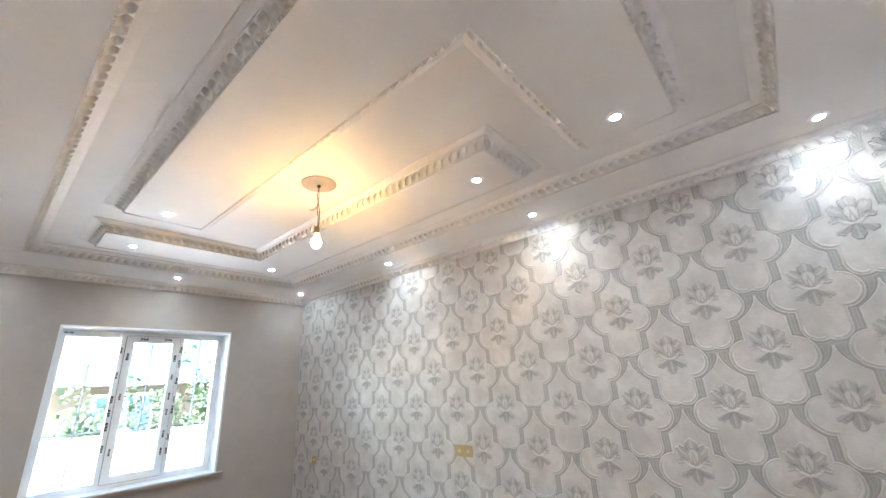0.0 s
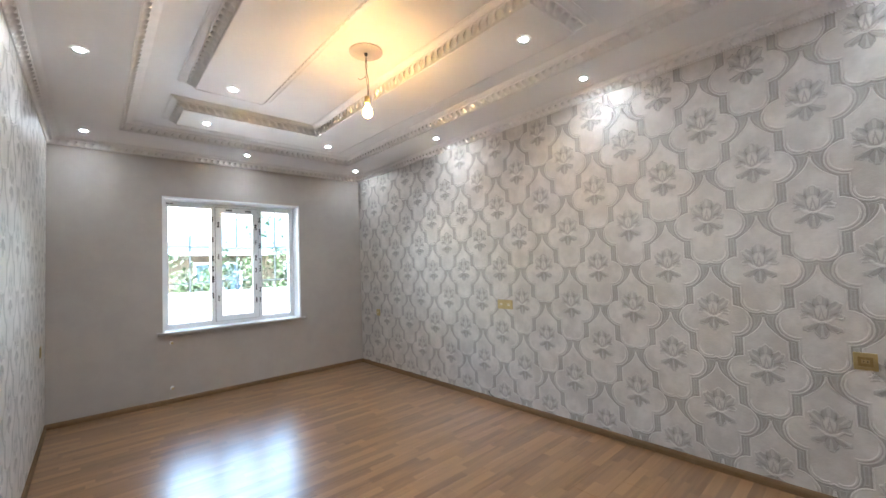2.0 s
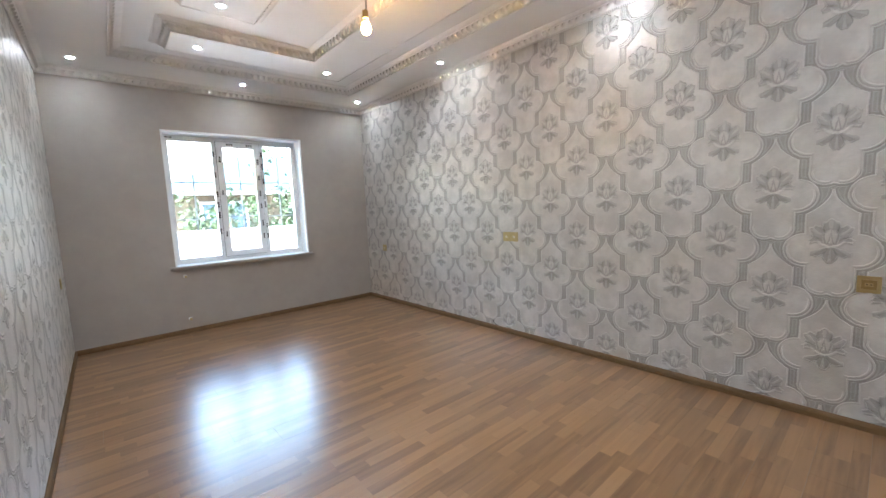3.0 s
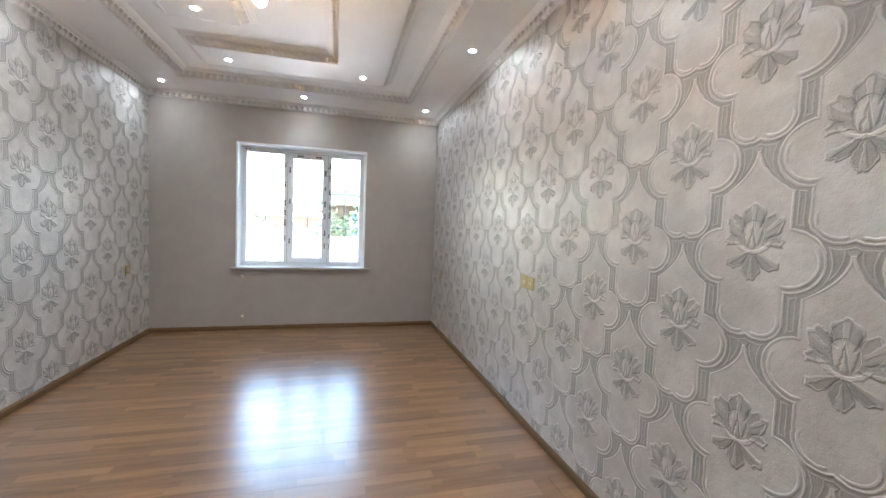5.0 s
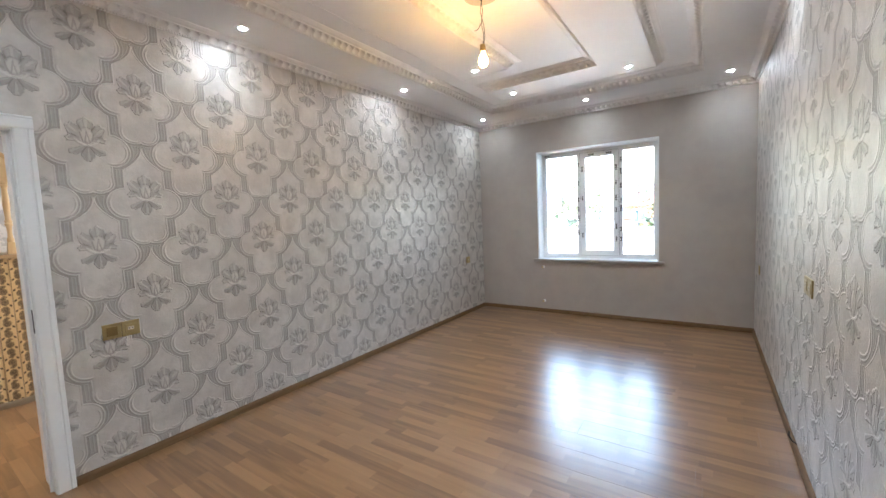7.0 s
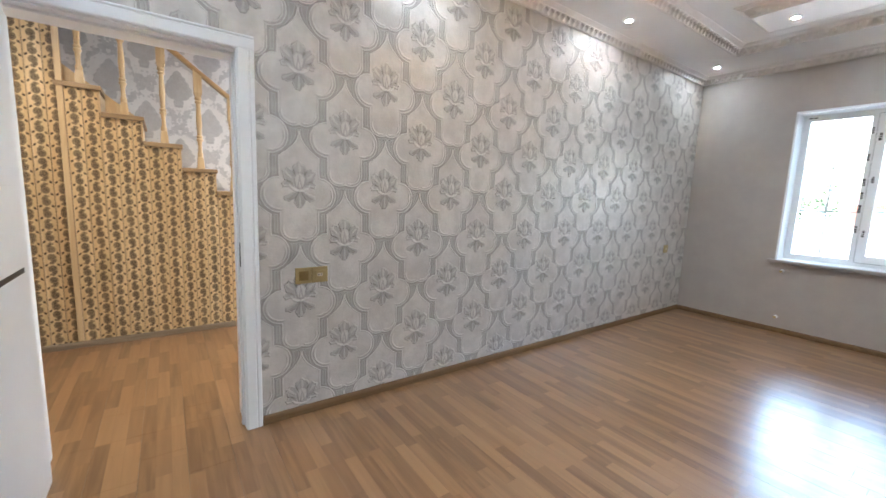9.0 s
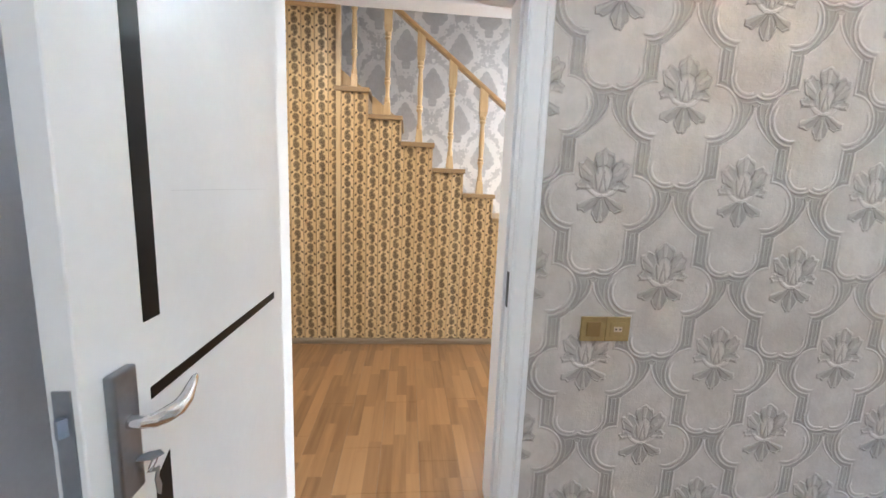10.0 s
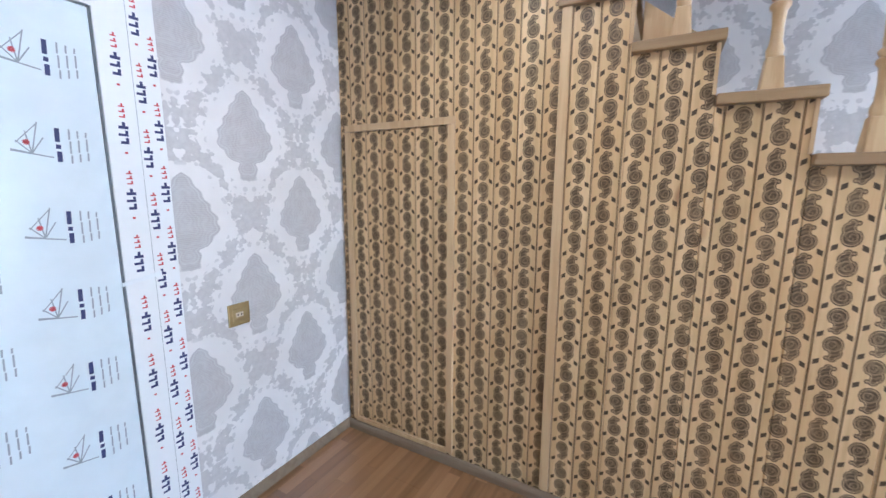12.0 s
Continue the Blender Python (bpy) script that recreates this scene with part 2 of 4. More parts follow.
def wood(name, lite, dark, axis="x", rough=0.4, vary=0.25, freq=1.0, knots=False):
    """Wood with long grain along an axis, and a tint of its own for each piece."""
    m = Mat(name, rough)
    rnd = m.random()
    k = {"x": (1.6, 22, 22), "y": (22, 1.6, 22), "z": (22, 22, 1.6)}[axis]
    p = m.vec(m.x * (k[0] * freq) + rnd * 31, m.y * (k[1] * freq) + rnd * 17, m.z * (k[2] * freq))
    g = m.noise(1.0, 5, p, 0.65)
    rings = ((g * 26).sin() * 0.5 + 0.5)
    fine = m.noise(7.0, 3, p)
    f = g.step(0.25, 0.75) * 0.55 + rings * 0.2 + fine * 0.25
    a = m.mix(f, dark, lite)
    a = m.mix(rnd * vary, a, tuple(c * 0.6 for c in dark))
    if knots:
        kn = m.noise(3.2, 1)
        a = m.mix(kn.step(0.72, 0.78), a, tuple(c * 0.35 for c in dark))
    m.color(a)
    m.rough(fine * 0.15 + (rough - 0.07))
    m.bump(g + fine * 0.4, 0.12, 0.003)
    return m.m


def laminate():
    """Three-strip oak laminate: strips 65 mm wide and about 0.42 m long, each its own tone."""
    m = Mat("oak_laminate", 0.27, 0.0, 0.3)
    m.b.inputs["IOR"].default_value = 1.5
    m.b.inputs["Coat Weight"].default_value = 0.95
    m.b.inputs["Coat Roughness"].default_value = 0.25
    m.b.inputs["Coat IOR"].default_value = 1.55
    row = (m.y / 0.065).floor()
    shift = m.white(m.vec(row, 3.1, 0.7))
    cx = m.x / 0.42 + shift * 3.7
    col_i = cx.floor()
    tone = m.white(m.vec(row, col_i, 5.5))
    hue = m.white(m.vec(row, col_i, 9.3))
    p = m.vec(m.x * 2.2 + tone * 40, m.y * 34 + hue * 60, tone * 9)
    g = m.noise(1.0, 3, p, 0.55)
    cath = (((m.y / 0.065).fract() - 0.5) * ((m.y / 0.065).fract() - 0.5) * 22 + m.x * (6 + 5 * 0.5) + g * 9 + tone * 20).sin() * 0.5 + 0.5
    fine = m.noise(9.0, 2, p)
    f = g.step(0.25, 0.75) * 0.5 + fine * 0.10 + 0.10 + cath * 0.12 * hue.step(0.55, 0.75)
    base = m.mix(f, (0.125, 0.060, 0.023), (0.310, 0.164, 0.068))
    base = m.mix(tone.step(0.1, 0.9) * 0.55, base, (0.36, 0.196, 0.086))
    base = m.mix(hue.step(0.6, 0.95) * 0.4, base, (0.125, 0.060, 0.025))
    seam = ((m.y / 0.065).fract() - 0.5).abs().step(0.485, 0.497).max((cx.fract() - 0.5).abs().step(0.4965, 0.4985))
    base = m.mix(seam * 0.35, base, (0.12, 0.06, 0.03))
    m.color(base)
    m.rough(fine * 0.10 + m.noise(2.5, 3) * 0.03 + 0.235)
    m.bump(fine * 0.5 + g * 0.5 - seam * 0.6, 0.06, 0.002)
    return m.m


def paisley():
    """Pale pine boarding printed with dark paisley drops in upright columns, 0.1 m apart."""
    m = Mat("paisley_boarding", 0.42, 0.0, 0.3)
    rnd = m.random()
    u = ((m.y - 0.345) / 0.1).fract() * 0.1 - 0.05
    ci = ((m.y - 0.345) / 0.1).floor()
    vv = m.z + m.white(m.vec(ci, 1.3, 2.2)) * 0.2
    vi = (vv / 0.092).floor()
    v = (vv / 0.092).fract() * 0.092 - 0.046
    flip = m.white(m.vec(ci, vi, 6.1)).gt(0.45) * 2 - 1
    x, w = u * flip * 1.14, v * flip

    def disc(cx, cy, rad):
        dx, dy = x - cx, w - cy
        return (dx * dx + dy * dy).sqrt() - rad

    # a comma-shaped drop: round belly, bent neck and curled tip, with pale lines inside
    belly = disc(0.000, -0.0145, 0.0290)
    drop_d = belly.min(disc(-0.0070, 0.0110, 0.0215)).min(disc(-0.0020, 0.0290, 0.0135))
    drop_d = drop_d.max(0 - disc(0.0185, 0.0165, 0.0100)).min(disc(0.0135, 0.0300, 0.0075))
    drop = drop_d.step(0.0012, -0.0008)
    r = belly + 0.0290
    a = x.atan2(w + 0.0145)
    rim_line = (drop_d + 0.0052).abs().step(0.0018, 0.0006)
    swirl = ((r * 420 + a).sin()).step(0.55, 0.9) * r.step(0.004, 0.007) * belly.step(-0.004, -0.008)
    hatch = ((r * 520 - a * 2.0 + (m.noise(90, 1) - 0.5) * 6).sin() * 0.5 + 0.5)
    leaf_x, leaf_v = u.abs() - 0.0345, ((vv / 0.092 + 0.5).fract() * 0.092 - 0.046)
    leaf = ((leaf_x * 0.8 + leaf_v * 0.5).abs() * 1.7 + (leaf_v - leaf_x * 0.6).abs() * 0.8 - 0.0138).step(0.0015, -0.0015)
    edge = (u.abs() - 0.0478).abs().step(0.0018, 0.0007)
    wear = m.noise(5, 3).step(0.25, 0.6)
    ink = (drop * (1 - rim_line * 0.55) * (0.80 + hatch * 0.20) * (1 - swirl * 0.25)).max(edge * 0.75)
    p = m.vec(m.x * 20, m.y * 26 + ci * 3.7, m.z * 1.7 + ci * 11)
    g = m.noise(1.0, 4, p, 0.6)
    tone = m.white(m.vec(ci, 7.7, 0.4))
    pine = m.mix(g.step(0.25, 0.75), (0.51, 0.345, 0.165), (0.74, 0.545, 0.30))
    pine = m.mix(tone * 0.55, pine, (0.50, 0.31, 0.13))
    kn = m.noise(2.6, 1, m.vec(m.x * 3, m.y * 3 + ci * 5, m.z))
    pine = m.mix(kn.step(0.70, 0.76) * 0.7, pine, (0.22, 0.10, 0.04))
    stain = m.noise(3.1, 3, m.vec(m.x, m.y + ci * 4.1, m.z * 0.7 + ci * 2.3))
    pine = m.mix(stain.step(0.55, 0.75) * 0.5, pine, (0.36, 0.27, 0.115))
    inkc = m.mix(g, (0.030, 0.017, 0.009), (0.062, 0.036, 0.017))
    inkc = m.mix(tone * 0.4, inkc, (0.10, 0.052, 0.022))
    inkc = m.mix(stain.step(0.35, 0.5) * 0.4, (0.062, 0.042, 0.024), inkc)
    col = m.mix(ink * (0.84 + wear * 0.14), pine, inkc)
    m.color(m.mix(leaf * 0.92, col, (0.028, 0.018, 0.011)))
    m.rough(0.38 + g * 0.12)
    m.bump(0 - ink * 0.6 + g * 0.3, 0.25, 0.003)
    return m.m


def glow(name, col, strength):
    m = Mat(name)
    m.b.inputs["Emission Color"].default_value = (*col, 1)
    m.b.inputs["Emission Strength"].default_value = strength
    m.color(tuple(min(1, c) for c in col))
    return m.m


def pane_glass(name, tint=(1, 1, 1)):
    m = bpy.data.materials.new(name)
    m.use_nodes = True
    nt = m.node_tree
    nt.nodes.clear()
    out, mixn = nt.nodes.new("ShaderNodeOutputMaterial"), nt.nodes.new("ShaderNodeMixShader")
    tr, gl, fr = nt.nodes.new("ShaderNodeBsdfTransparent"), nt.nodes.new("ShaderNodeBsdfGlossy"), nt.nodes.new("ShaderNodeFresnel")
    tr.inputs[0].default_value = (*tint, 1)
    gl.inputs["Roughness"].default_value = 0.02
    fr.inputs["IOR"].default_value = 1.45
    nt.links.new(fr.outputs[0], mixn.inputs[0])
    nt.links.new(tr.outputs[0], mixn.inputs[1])
    nt.links.new(gl.outputs[0], mixn.inputs[2])
    nt.links.new(mixn.outputs[0], out.inputs[0])
    return m


def clear_glass(name):
    m = Mat(name, 0.03)
    m.color((1, 0.97, 0.9))
    m.b.inputs["Transmission Weight"].default_value = 1.0
    return m.m


PAPER_W = paper_ogee("ogee_paper_west", 1.565, 1.385)
PAPER_E = paper_ogee("ogee_paper_east", 1.460, 1.395)
DAMASK_X = paper_damask("damask_paper_south", "x", -1.645, 1.275)
DAMASK_Y = paper_damask("damask_paper_stair", "y", 1.10, 2.33)
TAUPE = plain("taupe_wall_paint", (0.375, 0.336, 0.304), 0.6, vary=0.06, grain=90, bump=0.1)
WHITE = plain("white_ceiling_paint", (0.80, 0.785, 0.77), 0.55, vary=0.03, scale=2.5, grain=50, bump=0.03)
PLASTER = plain("white_moulding_plaster", (0.80, 0.78, 0.765), 0.5, vary=0.05, scale=12, grain=70, bump=0.06)
PLASTIC = plain("white_window_plastic", (0.78, 0.80, 0.82), 0.3, vary=0.03, scale=5, bump=0.01)
DOORW = plain("white_door_lacquer", (0.78, 0.785, 0.79), 0.33, vary=0.03, scale=3, grain=40, bump=0.02)
FILM = plain("door_protective_film", (0.70, 0.76, 0.80), 0.22, vary=0.06, scale=4, grain=14, bump=0.12)
OAK = laminate()
PAISLEY = paisley()
PINE = wood("varnished_pine", (0.66, 0.49, 0.27), (0.47, 0.30, 0.14), "z", 0.36, 0.12, knots=True)
PINE_Y = wood("varnished_pine_rail", (0.55, 0.36, 0.16), (0.38, 0.22, 0.09), "y", 0.34, 0.10)
TREAD = wood("aged_pine_tread", (0.40, 0.27, 0.13), (0.26, 0.16, 0.07), "y", 0.42, 0.25)
SKIRT = wood("brown_skirting_foil", (0.20, 0.120, 0.058), (0.125, 0.072, 0.034), "y", 0.66, 0.2)
SKIRT_HALL = wood("grey_brown_skirting", (0.25, 0.19, 0.125), (0.17, 0.12, 0.075), "y", 0.6, 0.2)
for foil in (SKIRT, SKIRT_HALL):
    foil.node_tree.nodes["Principled BSDF"].inputs["Specular IOR Level"].default_value = 0.2
SILL = plain("grey_brown_sill_board", (0.30, 0.265, 0.24), 0.35, vary=0.12, scale=14)
BRASS = plain("brushed_gold_plate", (0.46, 0.36, 0.17), 0.36, 0.75, vary=0.1, scale=20)
BRASS_D = plain("dark_gold_rocker", (0.33, 0.24, 0.10), 0.32, 0.7, vary=0.1, scale=20)
IVORY = plain("ivory_insert", (0.66, 0.58, 0.42), 0.4)
STEEL = plain("satin_steel", (0.27, 0.285, 0.31), 0.30, 0.95, vary=0.1, scale=25)
CHROME = plain("chrome", (0.72, 0.72, 0.73), 0.12, 1.0, vary=0.04, bump=0)
BLACKG = plain("black_gloss_inlay", (0.006, 0.006, 0.006), 0.3, vary=0.2, bump=0)
BLACK = plain("black_plastic", (0.02, 0.02, 0.02), 0.45)
NAVY = plain("navy_print", (0.03, 0.035, 0.13), 0.5)
RED = plain("red_print", (0.50, 0.05, 0.06), 0.5)
GREYP = plain("grey_print", (0.30, 0.32, 0.35), 0.5)
PALEG = plain("pressed_line_shade", (0.69, 0.695, 0.70), 0.5, bump=0)
ROSE = plain("beige_ceiling_plate", (0.50, 0.46, 0.43), 0.6)
BLACKG.node_tree.nodes["Principled BSDF"].inputs["Specular IOR Level"].default_value = 0.12
BARGREY = plain("grey_glazing_bar", (0.30, 0.32, 0.35), 0.4, bump=0)
GASKET = plain("grey_gasket", (0.14, 0.15, 0.16), 0.6)
GLASS = pane_glass("window_glass")
BULBGLASS = clear_glass("bulb_glass")
LENS = glow("downlight_lens", (0.93, 0.98, 1.0), 26)
FILAMENT = glow("warm_filament", (1.0, 0.55, 0.14), 14)


# ---- mesh helpers ----
def box(bm, x0, x1, y0, y1, z0, z1):
    vs = [bm.verts.new((x, y, z)) for z in (z0, z1) for y in (y0, y1) for x in (x0, x1)]
    for f in ((0, 2, 3, 1), (4, 5, 7, 6), (0, 1, 5, 4), (2, 6, 7, 3), (0, 4, 6, 2), (1, 3, 7, 5)):
        bm.faces.new([vs[i] for i in f])
    return bm


def boxes(*rows):
    bm = bmesh.new()
    for r in rows:
        box(bm, *r)
    return bm


def soft_box(x0, x1, y0, y1, z0, z1, r=0.004, seg=2):
    bm = boxes((x0, x1, y0, y1, z0, z1))
    bmesh.ops.bevel(bm, geom=bm.edges[:], offset=r, segments=seg, affect="EDGES", profile=0.6)
    return bm


def lathe(profile, seg=16, centre=(0, 0, 0), axis="z", cap=True):
    """Turns (radius, height) pairs about an axis."""
    bm = bmesh.new()
    rings = []
    for r, h in profile:
        ring = []
        for i in range(seg):
            a = 2 * math.pi * i / seg
            p = (r * math.cos(a), r * math.sin(a), h)
            if axis == "y":
                p = (p[0], p[2], p[1])
            elif axis == "x":
                p = (p[2], p[0], p[1])
            ring.append(bm.verts.new(Vector(p) + Vector(centre)))
        rings.append(ring)
    for a, b in zip(rings, rings[1:]):
        for i in range(seg):
            bm.faces.new((a[i], a[(i + 1) % seg], b[(i + 1) % seg], b[i]))
    if cap:
        bm.faces.new(rings[0][::-1])
        bm.faces.new(rings[-1])
    bmesh.ops.recalc_face_normals(bm, faces=bm.faces[:])
    return bm


def prism(pts, axis, a, b):
    """Extrudes an outline between two values of an axis."""
    bm = bmesh.new()

    def put(p, t):
        return {"x": (t, p[0], p[1]), "y": (p[0], t, p[1]), "z": (p[0], p[1], t)}[axis]

    lo = [bm.verts.new(put(p, a)) for p in pts]
    hi = [bm.verts.new(put(p, b)) for p in pts]
    bm.faces.new(lo[::-1])
    bm.faces.new(hi)
    n = len(pts)
    for i in range(n):
        bm.faces.new((lo[i], lo[(i + 1) % n], hi[(i + 1) % n], hi[i]))
    bmesh.ops.recalc_face_normals(bm, faces=bm.faces[:])
    return bm


def tube(points, r, seg=8):
    """A round rod along a line of points, with open ends closed."""
    bm = bmesh.new()
    rings = []
    pts = [Vector(p) for p in points]
    rs = r if isinstance(r, (list, tuple)) else [r] * len(pts)
    for i, p in enumerate(pts):
        d = (pts[min(i + 1, len(pts) - 1)] - pts[max(i - 1, 0)]).normalized()
        up = Vector((0, 0, 1)) if abs(d.z) < 0.9 else Vector((1, 0, 0))
        s = d.cross(up).normalized()
        t = s.cross(d)
        rings.append([bm.verts.new(p + rs[i] * (s * math.cos(2 * math.pi * k / seg) + t * math.sin(2 * math.pi * k / seg))) for k in range(seg)])
    for a, b in zip(rings, rings[1:]):
        for k in range(seg):
            bm.faces.new((a[k], a[(k + 1) % seg], b[(k + 1) % seg], b[k]))
    bm.faces.new(rings[0][::-1])
    bm.faces.new(rings[-1])
    bmesh.ops.recalc_face_normals(bm, faces=bm.faces[:])
    return bm


def mesh_of(bm, name, mats, smooth=False):
    me = bpy.data.meshes.new(name)
    bm.normal_update()
    bm.to_mesh(me)
    bm.free()
    for mt in mats if isinstance(mats, (list, tuple)) else (mats,):
        me.materials.append(mt)
    if smooth:
        me.polygons.foreach_set("use_smooth", [True] * len(me.polygons))
        me.set_sharp_from_angle(angle=radians(38))
    return me


def part(name, bm, material, parent=None, label="", smooth=False):
    ob = new(name, mesh_of(bm, name, material, smooth))
    if parent is not None:
        ob.parent = parent
    if label:
        ob["label"] = label
    return ob


def thing(name, label, category, group="", at=(0, 0, 0), kind=""):
    ob = new(name)
    ob.empty_display_size = 0.05
    ob.location = at
    return tagged(ob, label, category, group, kind)


def structure(name, bm, material, label, category="", smooth=False):
    return tagged(part(name, bm, material, None, label, smooth), label, category, "", "structure")


def faced(bm, test):
    """Gives faces a material slot by their normal."""
    bm.normal_update()
    for f in bm.faces:
        f.material_index = test(f.normal, f.calc_center_median())
    return bm


# ---- the room's shell ----
XE, YN, YS = 3.482, 6.40, 0.25
ZS, ZC = 2.875, 2.950          # dropped soffit, main ceiling
DY0, DY1, DZ = 0.43, 1.258, 2.03   # doorway
WX0, WX1, WZ0, WZ1 = 0.934, 2.523, 0.80, 2.363  # window
HX = -0.23                     # hall side of the west wall
SX, BX, HS, HN = -1.933, -2.70, -0.833, 5.2
HZ = 2.69

fl = boxes((HX - 2.6, XE + 0.15, HS - 0.15, 6.75, -0.15, -0.008))
floor = structure("floor", fl, plain("screed", (0.2, 0.15, 0.1), 0.8), "three-strip oak laminate floor, semi-gloss", "floor")

bm = boxes((HX, 0, HS - 0.15, DY0 - 0.02, 0, 3.15), (HX, 0, DY1 + 0.02, 6.75, 0, 3.15), (HX, 0, DY0 - 0.02, DY1 + 0.02, DZ + 0.02, 3.15))
faced(bm, lambda n, c: 0 if n.x > 0.5 else (1 if n.x < -0.5 else 2))
structure("wall_west", bm, [PAPER_W, DAMASK_Y, TAUPE], "embossed silver-grey ogee wallpaper wall with a doorway", "wall")
bm = boxes((XE, XE + 0.15, YS - 0.15, 6.75, 0, 3.15))
structure("wall_east", bm, PAPER_E, "embossed silver-grey ogee wallpaper wall", "wall")
bm = boxes((0, WX0, YN, 6.75, 0, 3.15), (WX1, XE, YN, 6.75, 0, 3.15), (WX0, WX1, YN, 6.75, 0, WZ0 - 0.03), (WX0, WX1, YN, 6.75, WZ1, 3.15))
structure("wall_north", bm, TAUPE, "plain taupe painted wall around the window", "wall")
structure("wall_south", boxes((0, XE, YS - 0.15, YS, 0, 3.15)), plain("pale_lilac_wall_paint", (0.70, 0.69, 0.715), 0.6, vary=0.05, scale=5, grain=80, bump=0.1), "plain pale lilac-grey wall behind the door", "wall")

# ceiling: main level, dropped border and two dropped L-shaped boxes
RX0, RX1, RY0, RY1 = 0.53, 2.99, 0.83, 5.79
L1 = [(0.93, 1.25), (2.57, 1.25), (2.57, 1.71), (1.42, 1.71), (1.42, 4.39), (0.93, 4.39)]
L2 = [(2.60, 5.33), (0.93, 5.33), (0.93, 4.90), (2.14, 4.90), (2.14, 2.16), (2.60, 2.16)]
bm = boxes((0, XE, YS, YN, ZC, 3.15), (0, RX0, YS, YN, ZS, ZC), (RX1, XE, YS, YN, ZS, ZC), (RX0, RX1, YS, RY0, ZS, ZC), (RX0, RX1, RY1, YN, ZS, ZC),
           (0.93, 2.57, 1.25, 1.71, ZS, ZC), (0.93, 1.42, 1.71, 4.39, ZS, ZC), (0.93, 2.60, 4.90, 5.33, ZS, ZC), (2.14, 2.60, 2.16, 4.90, ZS, ZC))
structure("ceiling", bm, WHITE, "white multi-level ceiling with dropped border and key-shaped boxes", "ceiling")


def crown(name, corners, z0, height, width, inward, label):
    """A crown moulding swept round a closed outline of right angles: lip with teeth, a row of egg hollows, a stepped top."""
    verts, faces = [], []
    n = len(corners)
    area = sum(corners[i][0] * corners[(i + 1) % n][1] - corners[(i + 1) % n][0] * corners[i][1] for i in range(n))
    pts = corners if area > 0 else corners[::-1]
    sx, sz = width / 0.105, height / 0.075
    low = [(0, 0), (0, 0.010), (0.009, 0.012)]
    egg0, egg1 = (0.009, 0.012), (0.052, 0.046)
    top = [(0.052, 0.046), (0.057, 0.047), (0.058, 0.054), (0.070, 0.056), (0.088, 0.063), (0.098, 0.070), (0.105, 0.070), (0.105, 0.075)]

    def turn(i):
        a, b, c = Vector(pts[i - 1]), Vector(pts[i]), Vector(pts[(i + 1) % n])
        s = (b - a).x * (c - b).y - (b - a).y * (c - b).x
        return (1 if s > 0 else -1) * (-1 if inward else 1)

    for i in range(n):
        a, b = Vector((*pts[i], 0)), Vector((*pts[(i + 1) % n], 0))
        d = (b - a).normalized()
        ln = (b - a).length
        nrm = Vector((d.y, -d.x, 0)) * (-1 if inward else 1)
        k0, k1 = turn(i), turn((i + 1) % n)

        def at(t, o, h):
            o, h = o * sx, h * sz
            p = a + d * (-k0 * o + t * (ln + (k0 + k1) * o)) + nrm * o
            return (p.x, p.y, z0 + h)

        for prof in (low, top):
            base = len(verts)
            for o, h in prof:
                verts.extend((at(0, o, h), at(1, o, h)))
            for j in range(len(prof) - 1):
                q = base + 2 * j
                faces.append((q, q + 1, q + 3, q + 2))
        # egg hollows
        cells = max(1, round(ln / 0.066))
        cols, rows = cells * 10, 8
        base = len(verts)
        nx, nz = egg1[1] - egg0[1], -(egg1[0] - egg0[0])
        q = math.hypot(nx, nz)
        nx, nz = nx / q, nz / q
        for r in range(rows + 1):
            w = r / rows
            for c in range(cols + 1):
                t = c / cols
                f = (t * cells) % 1.0
                e = ((f - 0.5) / 0.42) ** 2 + ((w - 0.50) / 0.45) ** 2
                dip = 0.044 * math.sqrt(1 - e) if e < 1 else 0
                o = egg0[0] + (egg1[0] - egg0[0]) * w
                h = egg0[1] + (egg1[1] - egg0[1]) * w
                verts.append(at(t, o - 0.30 * dip, h + 0.95 * dip))
        for r in range(rows):
            for c in range(cols):
                q = base + r * (cols + 1) + c
                faces.append((q, q + 1, q + cols + 2, q + cols + 1))
        # teeth along the lip
        teeth = int(ln / 0.0165)
        for c in range(teeth):
            t0, t1 = (c + 0.25) / teeth, (c + 0.75) / teeth
            base = len(verts)
            for t in (t0, t1):
                for o, h in ((0.0, 0.0), (0.010, 0.011), (0.010, -0.002), (0.001, -0.006)):
                    verts.append(at(t, o - 0.30 * dip, h))
            for f in ((0, 1, 2, 3), (7, 6, 5, 4), (0, 4, 5, 1), (1, 5, 6, 2), (2, 6, 7, 3), (3, 7, 4, 0)):
                faces.append(tuple(base + q for q in f))
    me = bpy.data.meshes.new(name)
    me.from_pydata(verts, [], faces)
    me.materials.append(PLASTER)
    me.polygons.foreach_set("use_smooth", [True] * len(me.polygons))
    me.set_sharp_from_angle(angle=radians(50))
    return tagged(new(name, me), label, "moulding", "", "structure")


crown("trim_cornice", [(0, YS), (XE, YS), (XE, YN), (0, YN)], 2.806, ZS - 2.806, 0.095, True, "white egg-and-dart cornice along the walls")
crown("trim_border", [(RX0, RY0), (RX1, RY0), (RX1, RY1), (RX0, RY1)], ZS, ZC - ZS, 0.105, True, "white egg-and-dart moulding round the ceiling border")
crown("trim_key_1", L1, ZS, ZC - ZS, 0.105, False, "white egg-and-dart moulding round a key-shaped ceiling box")
crown("trim_key_2", L2, ZS, ZC - ZS, 0.105, False, "white egg-and-dart moulding round a key-shaped ceiling box")


